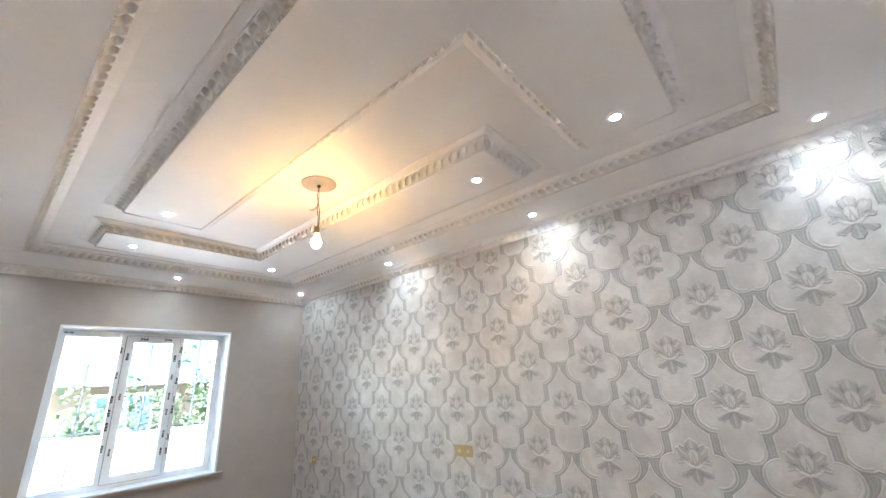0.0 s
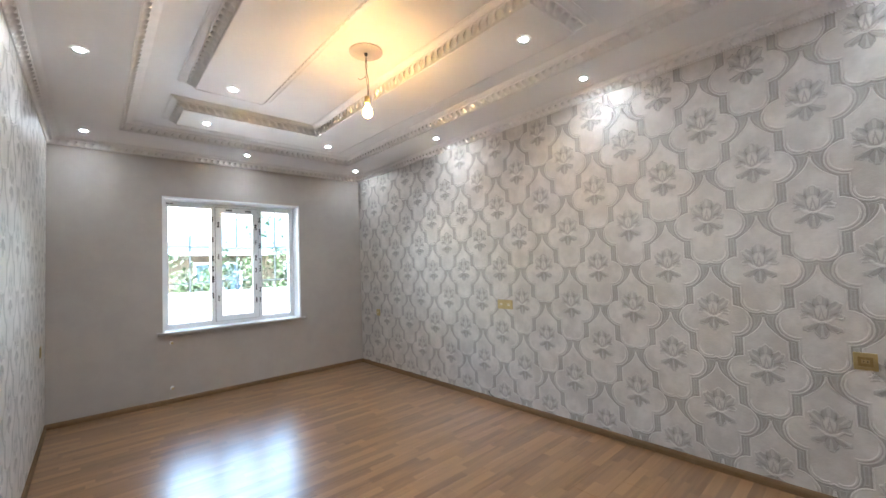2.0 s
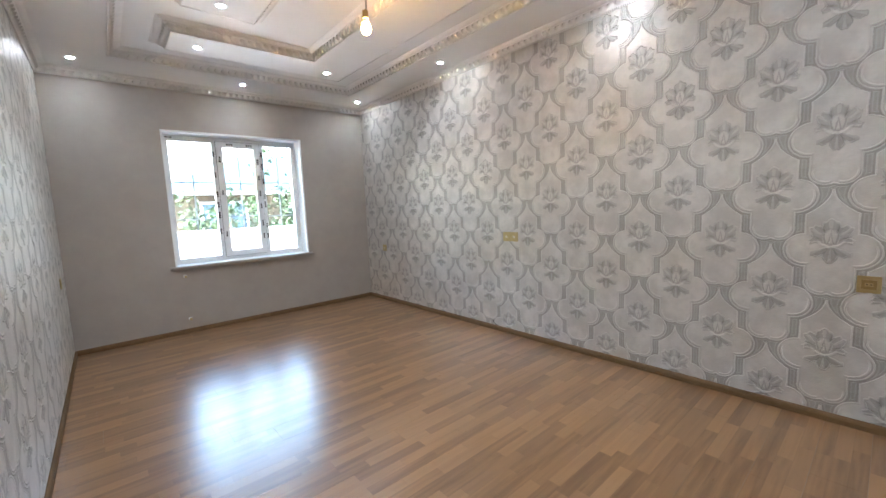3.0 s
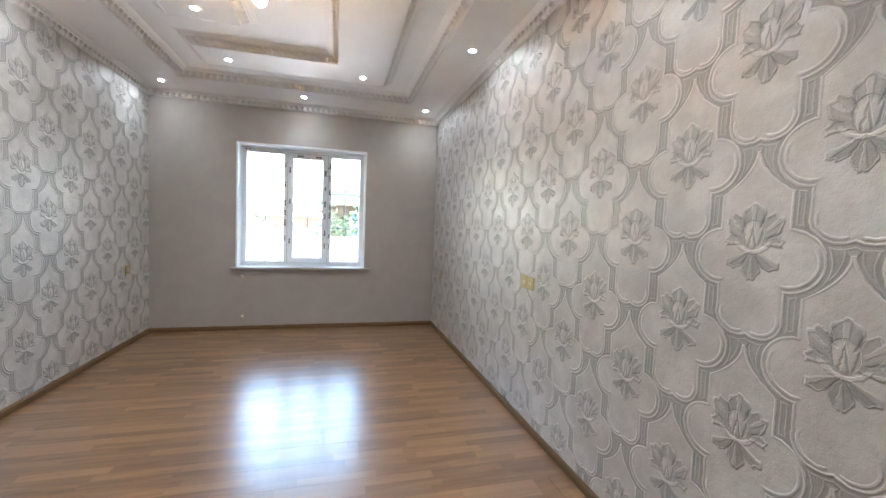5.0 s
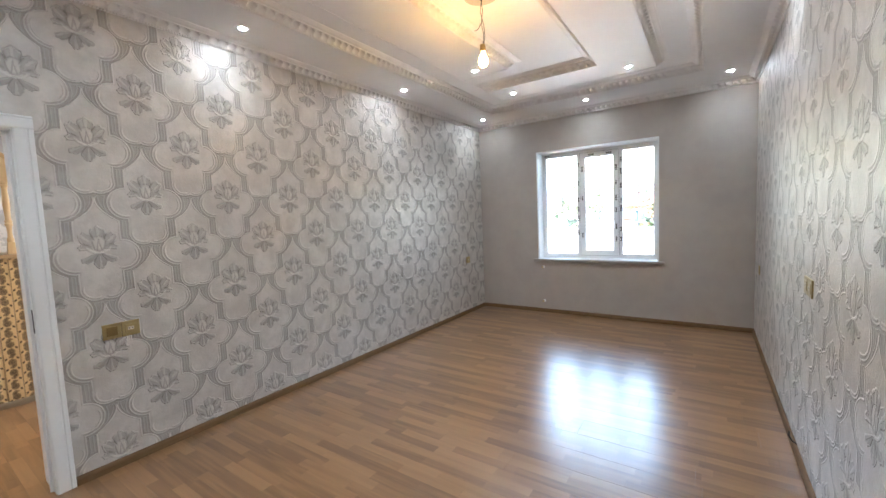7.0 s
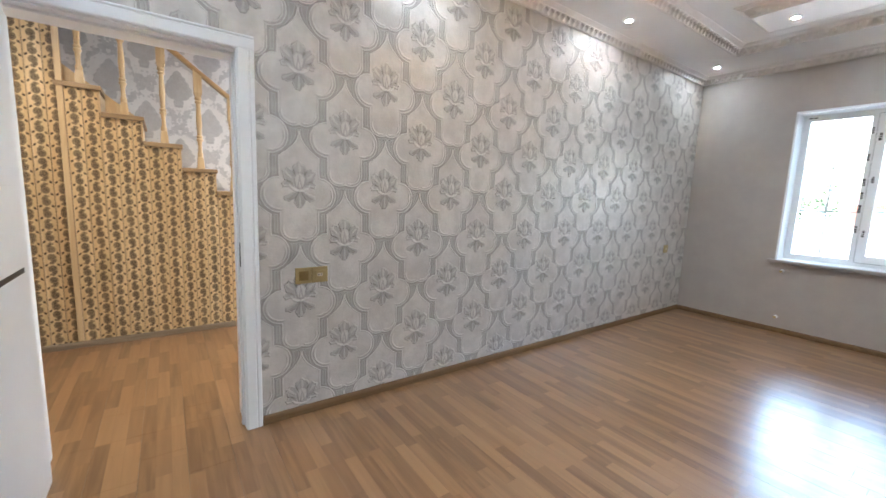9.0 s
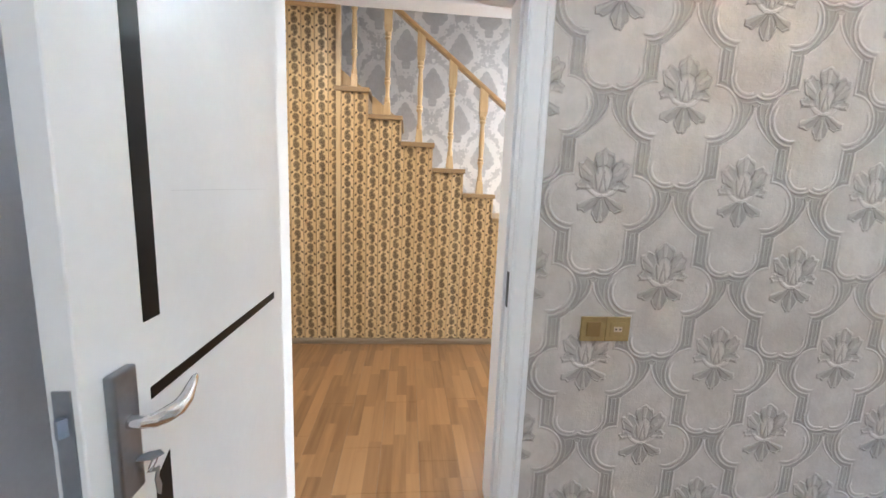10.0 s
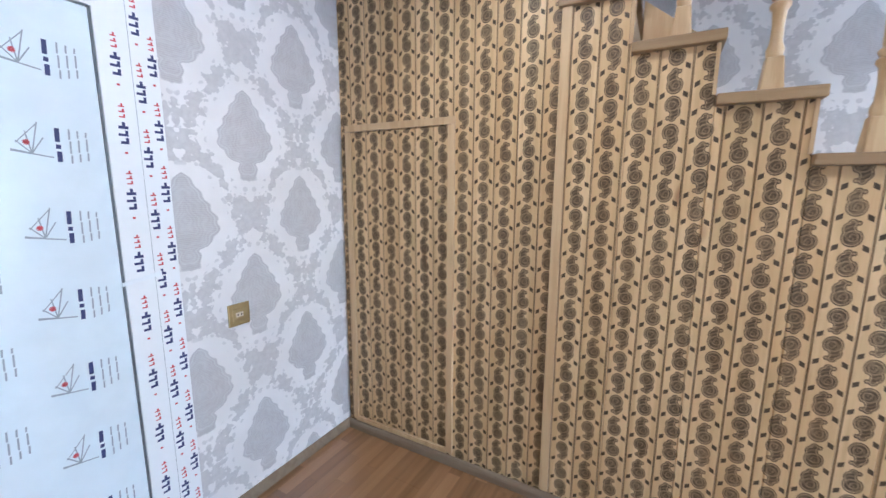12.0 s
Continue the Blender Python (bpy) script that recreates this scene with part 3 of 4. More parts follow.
def skirting(name, pts, mat, height=0.052, depth=0.016, label="low brown skirting board"):
    """Lengths of skirting with a rounded top; rows of x0, y0, x1, y1 and the way it faces."""
    bm = bmesh.new()
    prof = [(0, 0), (depth, 0), (depth, height * 0.55), (depth * 0.75, height * 0.82), (depth * 0.35, height * 0.97), (0, height)]
    for x0, y0, x1, y1, nx, ny in pts:
        lo = [bm.verts.new((x0 + nx * o, y0 + ny * o, h)) for o, h in prof]
        hi = [bm.verts.new((x1 + nx * o, y1 + ny * o, h)) for o, h in prof]
        bm.faces.new(lo)
        bm.faces.new(hi[::-1])
        for i in range(len(prof)):
            j = (i + 1) % len(prof)
            bm.faces.new((lo[i], hi[i], hi[j], lo[j]))
    bmesh.ops.recalc_face_normals(bm, faces=bm.faces[:])
    return structure(name, bm, mat, label, "skirting")


skirting("baseboard_room", [(0, 1.345, 0, YN, 1, 0), (XE, YS, XE, YN, -1, 0), (0, YN, XE, YN, 0, -1), (0, YS, XE, YS, 0, 1), (0, YS, 0, 0.36, 1, 0)], SKIRT)
skirting("baseboard_hall", [(SX + 0.012, HS, SX + 0.012, HN, 1, 0), (SX, HS, -1.06, HS, 0, 1), (HX, DY1 + 0.1, HX, HN, -1, 0), (HX, HS, HX, DY0 - 0.1, -1, 0)], SKIRT_HALL, 0.05, 0.016, "low grey-brown skirting board")

# ---- window ----
WY = 6.60
win = tagged(new("window_1", mesh_of(boxes(
    (WX0, WX0 + 0.02, YN + 0.004, WY, WZ0, WZ1), (WX1 - 0.02, WX1, YN + 0.004, WY, WZ0, WZ1), (WX0 + 0.02, WX1 - 0.02, YN + 0.004, WY, WZ1 - 0.02, WZ1)),
    "window_reveal", PLASTIC)), "white three-light plastic window with taped frame", "window", "", "structure")
fx = [WX0 + 0.02, 1.50, 2.035, WX1 - 0.02]
part("window_frame", boxes((fx[0], fx[0] + 0.06, WY, WY + 0.07, WZ0, WZ1 - 0.02), (fx[3] - 0.06, fx[3], WY, WY + 0.07, WZ0, WZ1 - 0.02),
                           (fx[0] + 0.06, fx[3] - 0.06, WY, WY + 0.07, WZ1 - 0.085, WZ1 - 0.02), (fx[0] + 0.06, fx[3] - 0.06, WY, WY + 0.07, WZ0, WZ0 + 0.065),
                           (fx[1] - 0.035, fx[1] + 0.035, WY + 0.001, WY + 0.069, WZ0 + 0.065, WZ1 - 0.085), (fx[2] - 0.035, fx[2] + 0.035, WY + 0.001, WY + 0.069, WZ0 + 0.065, WZ1 - 0.085)), PLASTIC, win)
s0, s1, sz0, sz1 = fx[1] + 0.012, fx[2] - 0.012, WZ0 + 0.045, WZ1 - 0.065
sash = part("sash", boxes((s0, s0 + 0.07, WY - 0.018, WY + 0.03, sz0, sz1), (s1 - 0.07, s1, WY - 0.018, WY + 0.03, sz0, sz1),
                          (s0 + 0.07, s1 - 0.07, WY - 0.018, WY + 0.03, sz1 - 0.07, sz1), (s0 + 0.07, s1 - 0.07, WY - 0.018, WY + 0.03, sz0, sz0 + 0.07)), PLASTIC, win, "opening white sash with printed tape")
part("gasket", boxes((s0 - 0.004, s0 - 0.001, WY - 0.012, WY + 0.01, sz0, sz1), (s1 + 0.001, s1 + 0.004, WY - 0.012, WY + 0.01, sz0, sz1), (s0, s1, WY - 0.012, WY + 0.01, sz1 + 0.001, sz1 + 0.004), (s0, s1, WY - 0.012, WY + 0.01, sz0 - 0.004, sz0 - 0.001)), GASKET, sash)
lights = [(fx[0] + 0.06, fx[1] - 0.035, WZ0 + 0.065, WZ1 - 0.085), (s0 + 0.07, s1 - 0.07, sz0 + 0.07, sz1 - 0.07), (fx[2] + 0.035, fx[3] - 0.06, WZ0 + 0.065, WZ1 - 0.085)]
for x0, x1, z0, z1 in lights:
    g = part("pane", boxes((x0, x1, WY + 0.024, WY + 0.028, z0, z1)), GLASS, win, "clear glass pane")
    g.visible_shadow = False
    xm = (x0 + x1) / 2
    za, zb = z0 + (z1 - z0) * 0.335, z0 + (z1 - z0) * 0.655
    part("glazing_bar", boxes((xm - 0.008, xm + 0.008, WY + 0.031, WY + 0.037, z0, z1), (x0, xm - 0.008, WY + 0.031, WY + 0.037, za - 0.007, za + 0.007), (xm + 0.008, x1, WY + 0.031, WY + 0.037, za - 0.007, za + 0.007),
                              (x0, xm - 0.008, WY + 0.031, WY + 0.037, zb - 0.007, zb + 0.007), (xm + 0.008, x1, WY + 0.031, WY + 0.037, zb - 0.007, zb + 0.007)), BARGREY, win, "thin grey glazing bars")
part("window_sill", soft_box(0.881, 2.583, YN - 0.045, WY + 0.001, WZ0 - 0.034, WZ0 - 0.001, 0.005), SILL, win, "grey-brown sill board")
part("sill_inside", boxes((WX0 + 0.001, WX1 - 0.001, YN + 0.002, WY, WZ0 - 0.0008, WZ0 + 0.003)), PLASTIC, win)
# printed tape marks: short dark bars of uneven length
random.seed(4)
marks = bmesh.new()
for xa, yy, n in ((s0 + 0.030, WY - 0.0195, 3), (fx[1] - 0.018, WY - 0.0005, 6), (s1 - 0.032, WY - 0.0195, 6), (fx[2] + 0.014, WY - 0.0005, 7)):
    for k in range(n):
        z = WZ0 + 0.2 + (WZ1 - WZ0 - 0.4) * (k + random.uniform(0.1, 0.8)) / n
        w = random.uniform(0.016, 0.026)
        for q in range(3):
            h = random.uniform(0.012, 0.026)
            box(marks, xa - w / 2 + random.uniform(-0.003, 0.003), xa + w / 2, yy - 0.0008, yy, z, z + h)
            z += h + 0.005
for xa in (s0 + 0.12, s1 - 0.16):
    for q in range(3):
        box(marks, xa + q * 0.026, xa + q * 0.026 + 0.02, WY - 0.0203, WY - 0.0195, sz1 - 0.045, sz1 - 0.022)
for q in range(2):
    box(marks, WX0 + 0.06 + q * 0.04, WX0 + 0.09 + q * 0.04, WY - 0.0008, WY, WZ1 - 0.055, WZ1 - 0.043)
part("tape_print", marks, BLACK, win, "dark print on protective tape")

# ---- door frame and door ----
df = tagged(new("door_1", mesh_of(boxes((HX - 0.001, 0.001, DY0 - 0.03, DY0, 0, DZ + 0.03), (HX - 0.001, 0.001, DY1, DY1 + 0.03, 0, DZ + 0.03), (HX - 0.001, 0.001, DY0, DY1, DZ, DZ + 0.03)), "door_lining", DOORW)),
            "white lacquered door frame in the wallpapered wall", "door frame", "", "structure")


def architrave(x, s, name):
    bm = bmesh.new()
    w, y0, y1, z1 = 0.082, DY0 - 0.012, DY1 + 0.004, DZ + 0.006
    for y, k in ((y0, -1), (y1, 1)):
        pr = [(x, y), (x + s * 0.014, y), (x + s * 0.018, y + k * 0.008), (x + s * 0.018, y + k * 0.05), (x + s * 0.013, y + k * 0.056), (x + s * 0.018, y + k * 0.062), (x + s * 0.016, y + k * (w - 0.006)), (x + s * 0.010, y + k * w), (x, y + k * w)]
        tmp = prism(pr, "z", 0, z1)
        me = bpy.data.meshes.new("tmp")
        tmp.to_mesh(me)
        tmp.free()
        bm.from_mesh(me)
        bpy.data.meshes.remove(me)
    pr = [(x, z1), (x + s * 0.014, z1), (x + s * 0.018, z1 + 0.008), (x + s * 0.018, z1 + 0.05), (x + s * 0.013, z1 + 0.056), (x + s * 0.018, z1 + 0.062), (x + s * 0.010, z1 + 0.072), (x, z1 + 0.072)]
    tmp = prism(pr, "y", y0 - w, y1 + w)
    me = bpy.data.meshes.new("tmp")
    tmp.to_mesh(me)
    tmp.free()
    bm.from_mesh(me)
    bpy.data.meshes.remove(me)
    return part(name, bm, DOORW, df)


architrave(0.001, 1, "architrave")
architrave(HX - 0.001, -1, "architrave")
part("door_stop", boxes((-0.075, -0.052, DY0, DY0 + 0.012, 0, DZ), (-0.075, -0.052, DY1 - 0.012, DY1, 0, DZ), (-0.075, -0.052, DY0 + 0.012, DY1 - 0.012, DZ - 0.012, DZ)), DOORW, df)
part("strike_plate", boxes((-0.040, -0.012, DY1 - 0.002, DY1 - 0.0005, 0.93, 1.06)), BLACK, df, "dark steel strike plate")

door = thing("room_door", "white lacquered door with black inlays, standing open", "door", at=(0.035, 0.43, 0))
LW = 0.79
leaf = part("leaf", soft_box(-0.030, LW, 0, 0.04, 0.012, 2.015, 0.002, 1), DOORW, door)
for x0, x1, z0, z1 in ((0.618, 0.660, 1.118, 1.905), (0.618, 0.660, 0.12, 0.864)):
    pts = [(x0, z0), (x1, z0), (x1, z1), (x0, z1)]
    if z0 < 1:
        pts = [(x0, z0), (x1, z0), (x1, z1 - 0.03), (x0, z1)]
    else:
        pts = [(x0, z0), (x1, z0), (x1, z1), (x0, z1)]
    part("inlay", prism(pts, "y", 0.0385, 0.0412), BLACKG, door, "black gloss inlay strip")
part("inlay", boxes((0.052, 0.655, 0.0385, 0.0412, 0.983, 1.004)), BLACKG, door, "black gloss inlay strip")
# Thin proud strip; the pressed line's shade is put into its grey.
part("groove_strip", boxes((0.095, 0.56, 0.0397, 0.0404, 1.326, 1.3275)), PALEG, door, "fine pressed line drawn as a shade-grey strip")
part("lock_faceplate", boxes((LW - 0.0005, LW + 0.0025, 0.009, 0.031, 0.898, 1.072)), STEEL, door, "satin steel lock faceplate")
part("latch", prism([(LW, 0.013), (LW + 0.012, 0.016), (LW + 0.012, 0.020), (LW, 0.027)], "z", 1.010, 1.036), STEEL, door)
for s, yb in ((1, 0.04), (-1, 0.0)):
    bm = soft_box(0.704, 0.752, min(yb, yb + s * 0.015), max(yb, yb + s * 0.015), 0.868, 1.070, 0.004)
    hp = part("handle_plate", bm, STEEL, door, "satin steel handle plate")
    y = yb + s * 0.052
    part("lever", tube([(0.728, yb + s * 0.012, 0.988), (0.728, yb + s * 0.035, 0.988), (0.722, yb + s * 0.046, 0.987), (0.704, y, 0.984), (0.676, y + s * 0.001, 0.979), (0.650, y, 0.981), (0.626, y - s * 0.003, 0.991), (0.606, y - s * 0.007, 0.996), (0.590, y - s * 0.012, 0.994)], [0.010, 0.010, 0.0115, 0.013, 0.0135, 0.012, 0.0085, 0.006, 0.003], 10), CHROME, hp, "curved chrome lever", True)
    part("cylinder", lathe([(0.0085, yb), (0.0085, yb + s * 0.014)], 12, (0.728, 0, 0.920), "y"), STEEL, hp)
part("key", prism([(0.716, 0.050), (0.724, 0.056), (0.720, 0.078), (0.706, 0.086), (0.698, 0.076), (0.704, 0.060)], "z", 0.919, 0.9215), STEEL, door, "steel key in the lock")
part("key_ring", tube([(0.712 + 0.010 * math.cos(k * 0.7), 0.072 + 0.004 * math.sin(k * 0.7), 0.907 + 0.012 * math.sin(k * 0.7)) for k in range(10)], 0.0012, 6), CHROME, door, "thin wire key ring", True)
part("key", prism([(0.719, 0.897), (0.704, 0.897), (0.698, 0.883), (0.703, 0.871), (0.699, 0.847), (0.693, 0.837), (0.688, 0.851), (0.694, 0.871), (0.690, 0.887)][::-1], "y", 0.066, 0.0685), STEEL, door, "spare steel key hanging from the ring")
for z in (0.25, 1.02, 1.78):
    part("hinge", lathe([(0.007, z), (0.007, z + 0.09)], 10, (-0.024, -0.004, 0)), STEEL, door, "steel hinge")


# ---- electrical plates ----
def plate(name, label, at, normal, gangs, kinds, group=""):
    """A gold wall plate; built facing +x, then turned."""
    ob = thing(name, label, "switch" if "switch" in name else "socket", group, at)
    ob.rotation_euler = (0, 0, {"+x": 0, "-x": math.pi, "+y": math.pi / 2, "-y": -math.pi / 2}[normal])
    w = 0.095
    for i in range(gangs):
        y = (i - (gangs - 1) / 2) * w
        fr = part("frame", soft_box(0.0005, 0.009, y - w / 2 + 0.0005, y + w / 2 - 0.0005, -0.047, 0.047, 0.003), BRASS, ob, "brushed gold frame")
        k = kinds[i]
        if k == "rocker":
            part("rocker", soft_box(0.008, 0.0125, y - 0.027, y + 0.027, -0.028, 0.028, 0.0025), BRASS_D, fr, "dark gold rocker")
        else:
            part("insert", soft_box(0.008, 0.0108, y - 0.030, y + 0.030, -0.026, 0.026, 0.002), BRASS_D if k == "dark" else BRASS, fr)
            part("sockets", boxes((0.0105, 0.0115, y - 0.016, y + 0.016, -0.010, 0.010)), IVORY if k != "dark" else BRASS, fr, "ivory socket face")
            for yy in (-0.008, 0.008):
                part("pin_hole", lathe([(0.0035, 0.0114), (0.0035, 0.0120)], 8, (0, y + yy, 0), "x"), BLACK, fr)
    return ob


plate("light_switch", "double gold wall plate with rocker switch and socket", (0, 1.628, 0.858), "+x", 2, ("rocker", "data"))
plate("wall_socket", "single gold wall socket on patterned wallpaper", (0, 5.905, 0.815), "+x", 1, ("data",), "gold wall sockets")
plate("wall_socket", "double gold wall socket on patterned wallpaper", (XE, 3.525, 1.027), "-x", 2, ("data", "data"), "gold wall sockets")
plate("wall_socket", "single gold wall socket on patterned wallpaper", (XE, 1.034, 0.838), "-x", 1, ("dark",), "gold wall sockets")
plate("wall_socket", "single gold wall socket on patterned wallpaper", (XE, 5.915, 0.793), "-x", 1, ("data",), "gold wall sockets")
plate("wall_socket", "single gold hall socket with ivory face", (-1.286, HS, 0.873), "+y", 1, ("data",), "gold wall sockets")

# cut cable by the skirting
cable = thing("cable_end", "short black cable end sticking out above the skirting", "cable", "", (XE, 3.74, 0.062))
part("sheath", tube([(0.002, 0, -0.008), (-0.022, 0.004, 0.006), (-0.036, 0.016, 0.030), (-0.030, 0.034, 0.046)], 0.0045, 8), BLACK, cable, "", True)

# radiator stubs under the window
stub = thing("pipe_stub", "small white capped pipe stub in the wall", "pipe", "radiator stubs", (1.015, YN, 0.68))
part("pipe", lathe([(0.010, -0.045), (0.010, 0.0)], 12, (0, 0, 0), "y"), PLASTIC, stub, "", True)
part("collar", lathe([(0.019, -0.006), (0.017, 0.0)], 14, (0, 0, 0), "y"), PLASTIC, stub, "", True)
part("cap", lathe([(0.013, -0.056), (0.0135, -0.042)], 12, (0, 0, 0), "y"), BRASS, stub, "brass cap", True)
copy_thing(stub, pose(1.020, YN, 0.172))


# ---- lamps ----
def spot(at, energy, cone=108, blend=0.4, col=(0.96, 0.99, 1.0)):
    ld = bpy.data.lights.new("downlight_beam", "SPOT")
    ld.energy, ld.spot_size, ld.spot_blend, ld.shadow_soft_size, ld.color = energy, radians(cone), blend, 0.03, col
    ob = new("downlight_beam", ld)
    ob.location = at
    return ob


down = thing("downlight", "round white recessed downlight, switched on", "ceiling light", "room downlights", (0.28, 6.01, ZS))
part("ring", lathe([(0.047, 0.0), (0.046, -0.004), (0.040, -0.006), (0.0242, -0.003), (0.024, 0.0)], 24), PLASTIC, down, "white ring", True)
part("lens", lathe([(0.0235, -0.0005), (0.0235, -0.0022)], 20), LENS, down, "glowing lens")
EDGE = [(0.28, 4.21), (0.28, 2.42), (3.215, 6.005), (3.215, 4.195), (3.215, 2.425), (3.225, 0.67), (0.30, 0.66), (1.745, 6.025), (1.77, 0.65)]
INNER = [(2.39, 1.49), (1.165, 1.48), (2.40, 2.395), (1.155, 4.235), (1.15, 5.14), (2.375, 5.145)]
for x, y in EDGE + INNER:
    copy_thing(down, pose(x, y, ZS))
for x, y in [(0.28, 6.01)] + EDGE:
    spot((x, y, ZS - 0.014), EDGE_W, 118, 0.9, (0.86, 0.97, 1.0))
for x, y in INNER:
    spot((x, y, ZS - 0.014), INNER_W)

BULB = (1.757, 3.255)
pend = thing("pendant_bulb", "bare filament bulb hanging on thin twisted wires", "pendant lamp", "", (*BULB, ZC))
part("ceiling_rose", lathe([(0.115, 0.0), (0.115, -0.006), (0.105, -0.010), (0.02, -0.012), (0.0, -0.012)], 32, cap=False), ROSE, pend, "round white ceiling plate", True)
part("hook", lathe([(0.012, -0.010), (0.012, -0.024), (0.006, -0.030)], 12), BLACK, pend, "", True)
part("wire", tube([(0, 0, -0.02), (0.006, 0.002, -0.10), (-0.006, 0.0, -0.18), (0.008, 0.003, -0.25), (0.004, 0, -0.32)], 0.0022, 6), BLACK, pend, "dark wire")
part("wire", tube([(0.003, 0, -0.02), (-0.010, -0.002, -0.10), (0.012, 0.0, -0.19), (0.018, 0.003, -0.26), (0.008, 0, -0.32)], 0.0022, 6), BLACK, pend, "dark wire")
part("wire", tube([(-0.004, 0, -0.17), (-0.028, 0.004, -0.20), (-0.05, 0.006, -0.212), (-0.062, 0.004, -0.205)], 0.0018, 6), BLACK, pend, "loose wire end")
part("lamp_holder", lathe([(0.010, -0.315), (0.019, -0.320), (0.020, -0.362), (0.017, -0.366)], 16), BRASS_D, pend, "dark brass lamp holder", True)
gb = part("bulb", lathe([(0.013, -0.364), (0.016, -0.376), (0.028, -0.402), (0.032, -0.428), (0.029, -0.448), (0.018, -0.463), (0.004, -0.468)], 20), BULBGLASS, pend, "glowing clear glass bulb", True)
gb.visible_shadow = False
part("filament", lathe([(0.008, -0.392), (0.0115, -0.40), (0.0115, -0.445), (0.007, -0.450)], 10), FILAMENT, pend, "warm glowing filament")
bl = new("bulb_light", bpy.data.lights.new("bulb_light", "POINT"))
bl.data.energy, bl.data.color, bl.data.shadow_soft_size = BULB_W, (1.0, 0.54, 0.19), 0.03
bl.location = (*BULB, ZC - 0.425)

# ---- hall shell ----
structure("wall_hall_south", boxes((BX - 0.15, HX, HS - 0.15, HS, 0, 5.35)), DAMASK_X, "white and grey damask wallpaper wall", "wall")
structure("wall_stair", boxes((BX - 0.15, BX, HS, HN + 0.15, 0, 5.35)), DAMASK_Y, "white and grey damask wallpaper wall beside the stairs", "wall")
# Unseen end wall, added to close the hall.
bm = boxes((BX, -1.75, HN, HN + 0.15, 0, 5.35), (-0.65, HX, HN, HN + 0.15, 0, 5.35), (-1.75, -0.65, HN, HN + 0.15, 0, 0.25), (-1.75, -0.65, HN, HN + 0.15, 2.3, 5.35))
structure("wall_hall_north", bm, TAUPE, "plain closing wall at the end of the hall, unseen", "wall")
structure("hall_ceiling", boxes((SX, HX, HS, HN, HZ, HZ + 0.2)), WHITE, "plain white hall ceiling", "ceiling")
# Unseen upper wall and ceiling, added to shut the sky out of the stairwell.
structure("wall_upper", boxes((SX, SX + 0.1, HS, HN, HZ + 0.2, 5.2)), TAUPE, "plain closing wall above the hall, unseen", "wall")
structure("stairwell_ceiling", boxes((BX, SX + 0.1, HS, HN, 5.2, 5.35)), WHITE, "plain white closing ceiling over the stairwell, unseen", "ceiling")
# Unseen window, assumed at the end the hall's daylight comes from.
hw = tagged(new("window_2", mesh_of(boxes((-1.75, -1.69, HN + 0.04, HN + 0.1, 0.25, 2.3), (-0.71, -0.65, HN + 0.04, HN + 0.1, 0.25, 2.3), (-1.69, -0.71, HN + 0.04, HN + 0.1, 2.24, 2.3), (-1.69, -0.71, HN + 0.04, HN + 0.1, 0.25, 0.31)), "window_frame", PLASTIC)),
            "white glazed opening assumed at the hall's end", "window", "", "structure")
g = part("pane", boxes((-1.69, -0.71, HN + 0.06, HN + 0.064, 0.31, 2.24)), GLASS, hw)
g.visible_shadow = False

# Area lamp standing in for daylight through the assumed window.
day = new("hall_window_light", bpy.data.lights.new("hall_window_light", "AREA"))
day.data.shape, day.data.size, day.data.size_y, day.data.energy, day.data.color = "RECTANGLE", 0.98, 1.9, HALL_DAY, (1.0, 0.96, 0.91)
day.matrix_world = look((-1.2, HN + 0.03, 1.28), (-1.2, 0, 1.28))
# Unseen downlights, added to light the hall warmly.
added_hall_lights = [(-1.1, 0.2), (-1.1, 2.3), (-1.1, 4.0)]
for x, y in added_hall_lights:
    copy_thing(down, pose(x, y, HZ))["group"] = "hall downlights"
    spot((x, y, HZ - 0.004), HALL_W, 150, 1.0, (1.0, 0.80, 0.58))
# Lamp out of view, added to give the glow on the stair wall.
sl = thing("wall_lamp", "small unseen lamp added above the stairs for the wall's glow", "wall lamp", "", (BX, 2.35, 2.95))
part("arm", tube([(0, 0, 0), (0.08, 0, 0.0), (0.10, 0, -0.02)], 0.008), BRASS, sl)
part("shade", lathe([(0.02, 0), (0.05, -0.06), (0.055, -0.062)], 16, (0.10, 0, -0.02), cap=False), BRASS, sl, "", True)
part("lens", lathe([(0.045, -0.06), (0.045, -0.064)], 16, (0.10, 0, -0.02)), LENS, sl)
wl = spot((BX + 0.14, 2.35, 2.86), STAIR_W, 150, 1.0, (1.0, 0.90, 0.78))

# ---- stairs ----
RISE, RUN = 0.1975, 0.2613
TOP_Y, TOP_Z = 0.567, 2.105   # nosing of the highest seen tread
NST = 12
stair = thing("staircase", "pine staircase boarded with paisley-printed boards", "staircase", "", (0, 0, 0))
steps = []
for k in range(-3, NST):
    y1, zt = TOP_Y + RUN * k, TOP_Z - RISE * k
    if zt < 0.1:
        break
    steps.append((k, y1, zt))
    xa = SX + 0.028 if k >= 0 else SX - 0.04
    part("tread", soft_box(BX + 0.003, xa, y1 - RUN - 0.012, y1, zt - 0.036, zt, 0.006), TREAD, stair, "aged pine tread")
    part("riser", boxes((BX + 0.003, SX - 0.001, y1 - 0.040, y1 - 0.022, max(0, zt - RISE + 0.0005), zt - 0.0365)), PINE, stair, "pale pine riser")


def wall_top(y):
    """Height of the boarded side at y."""
    if y < 0.325:
        return HZ - 0.022
    k = math.ceil((y + 0.012 - TOP_Y) / RUN)
    return max(0.0, TOP_Z - RISE * k - 0.037)


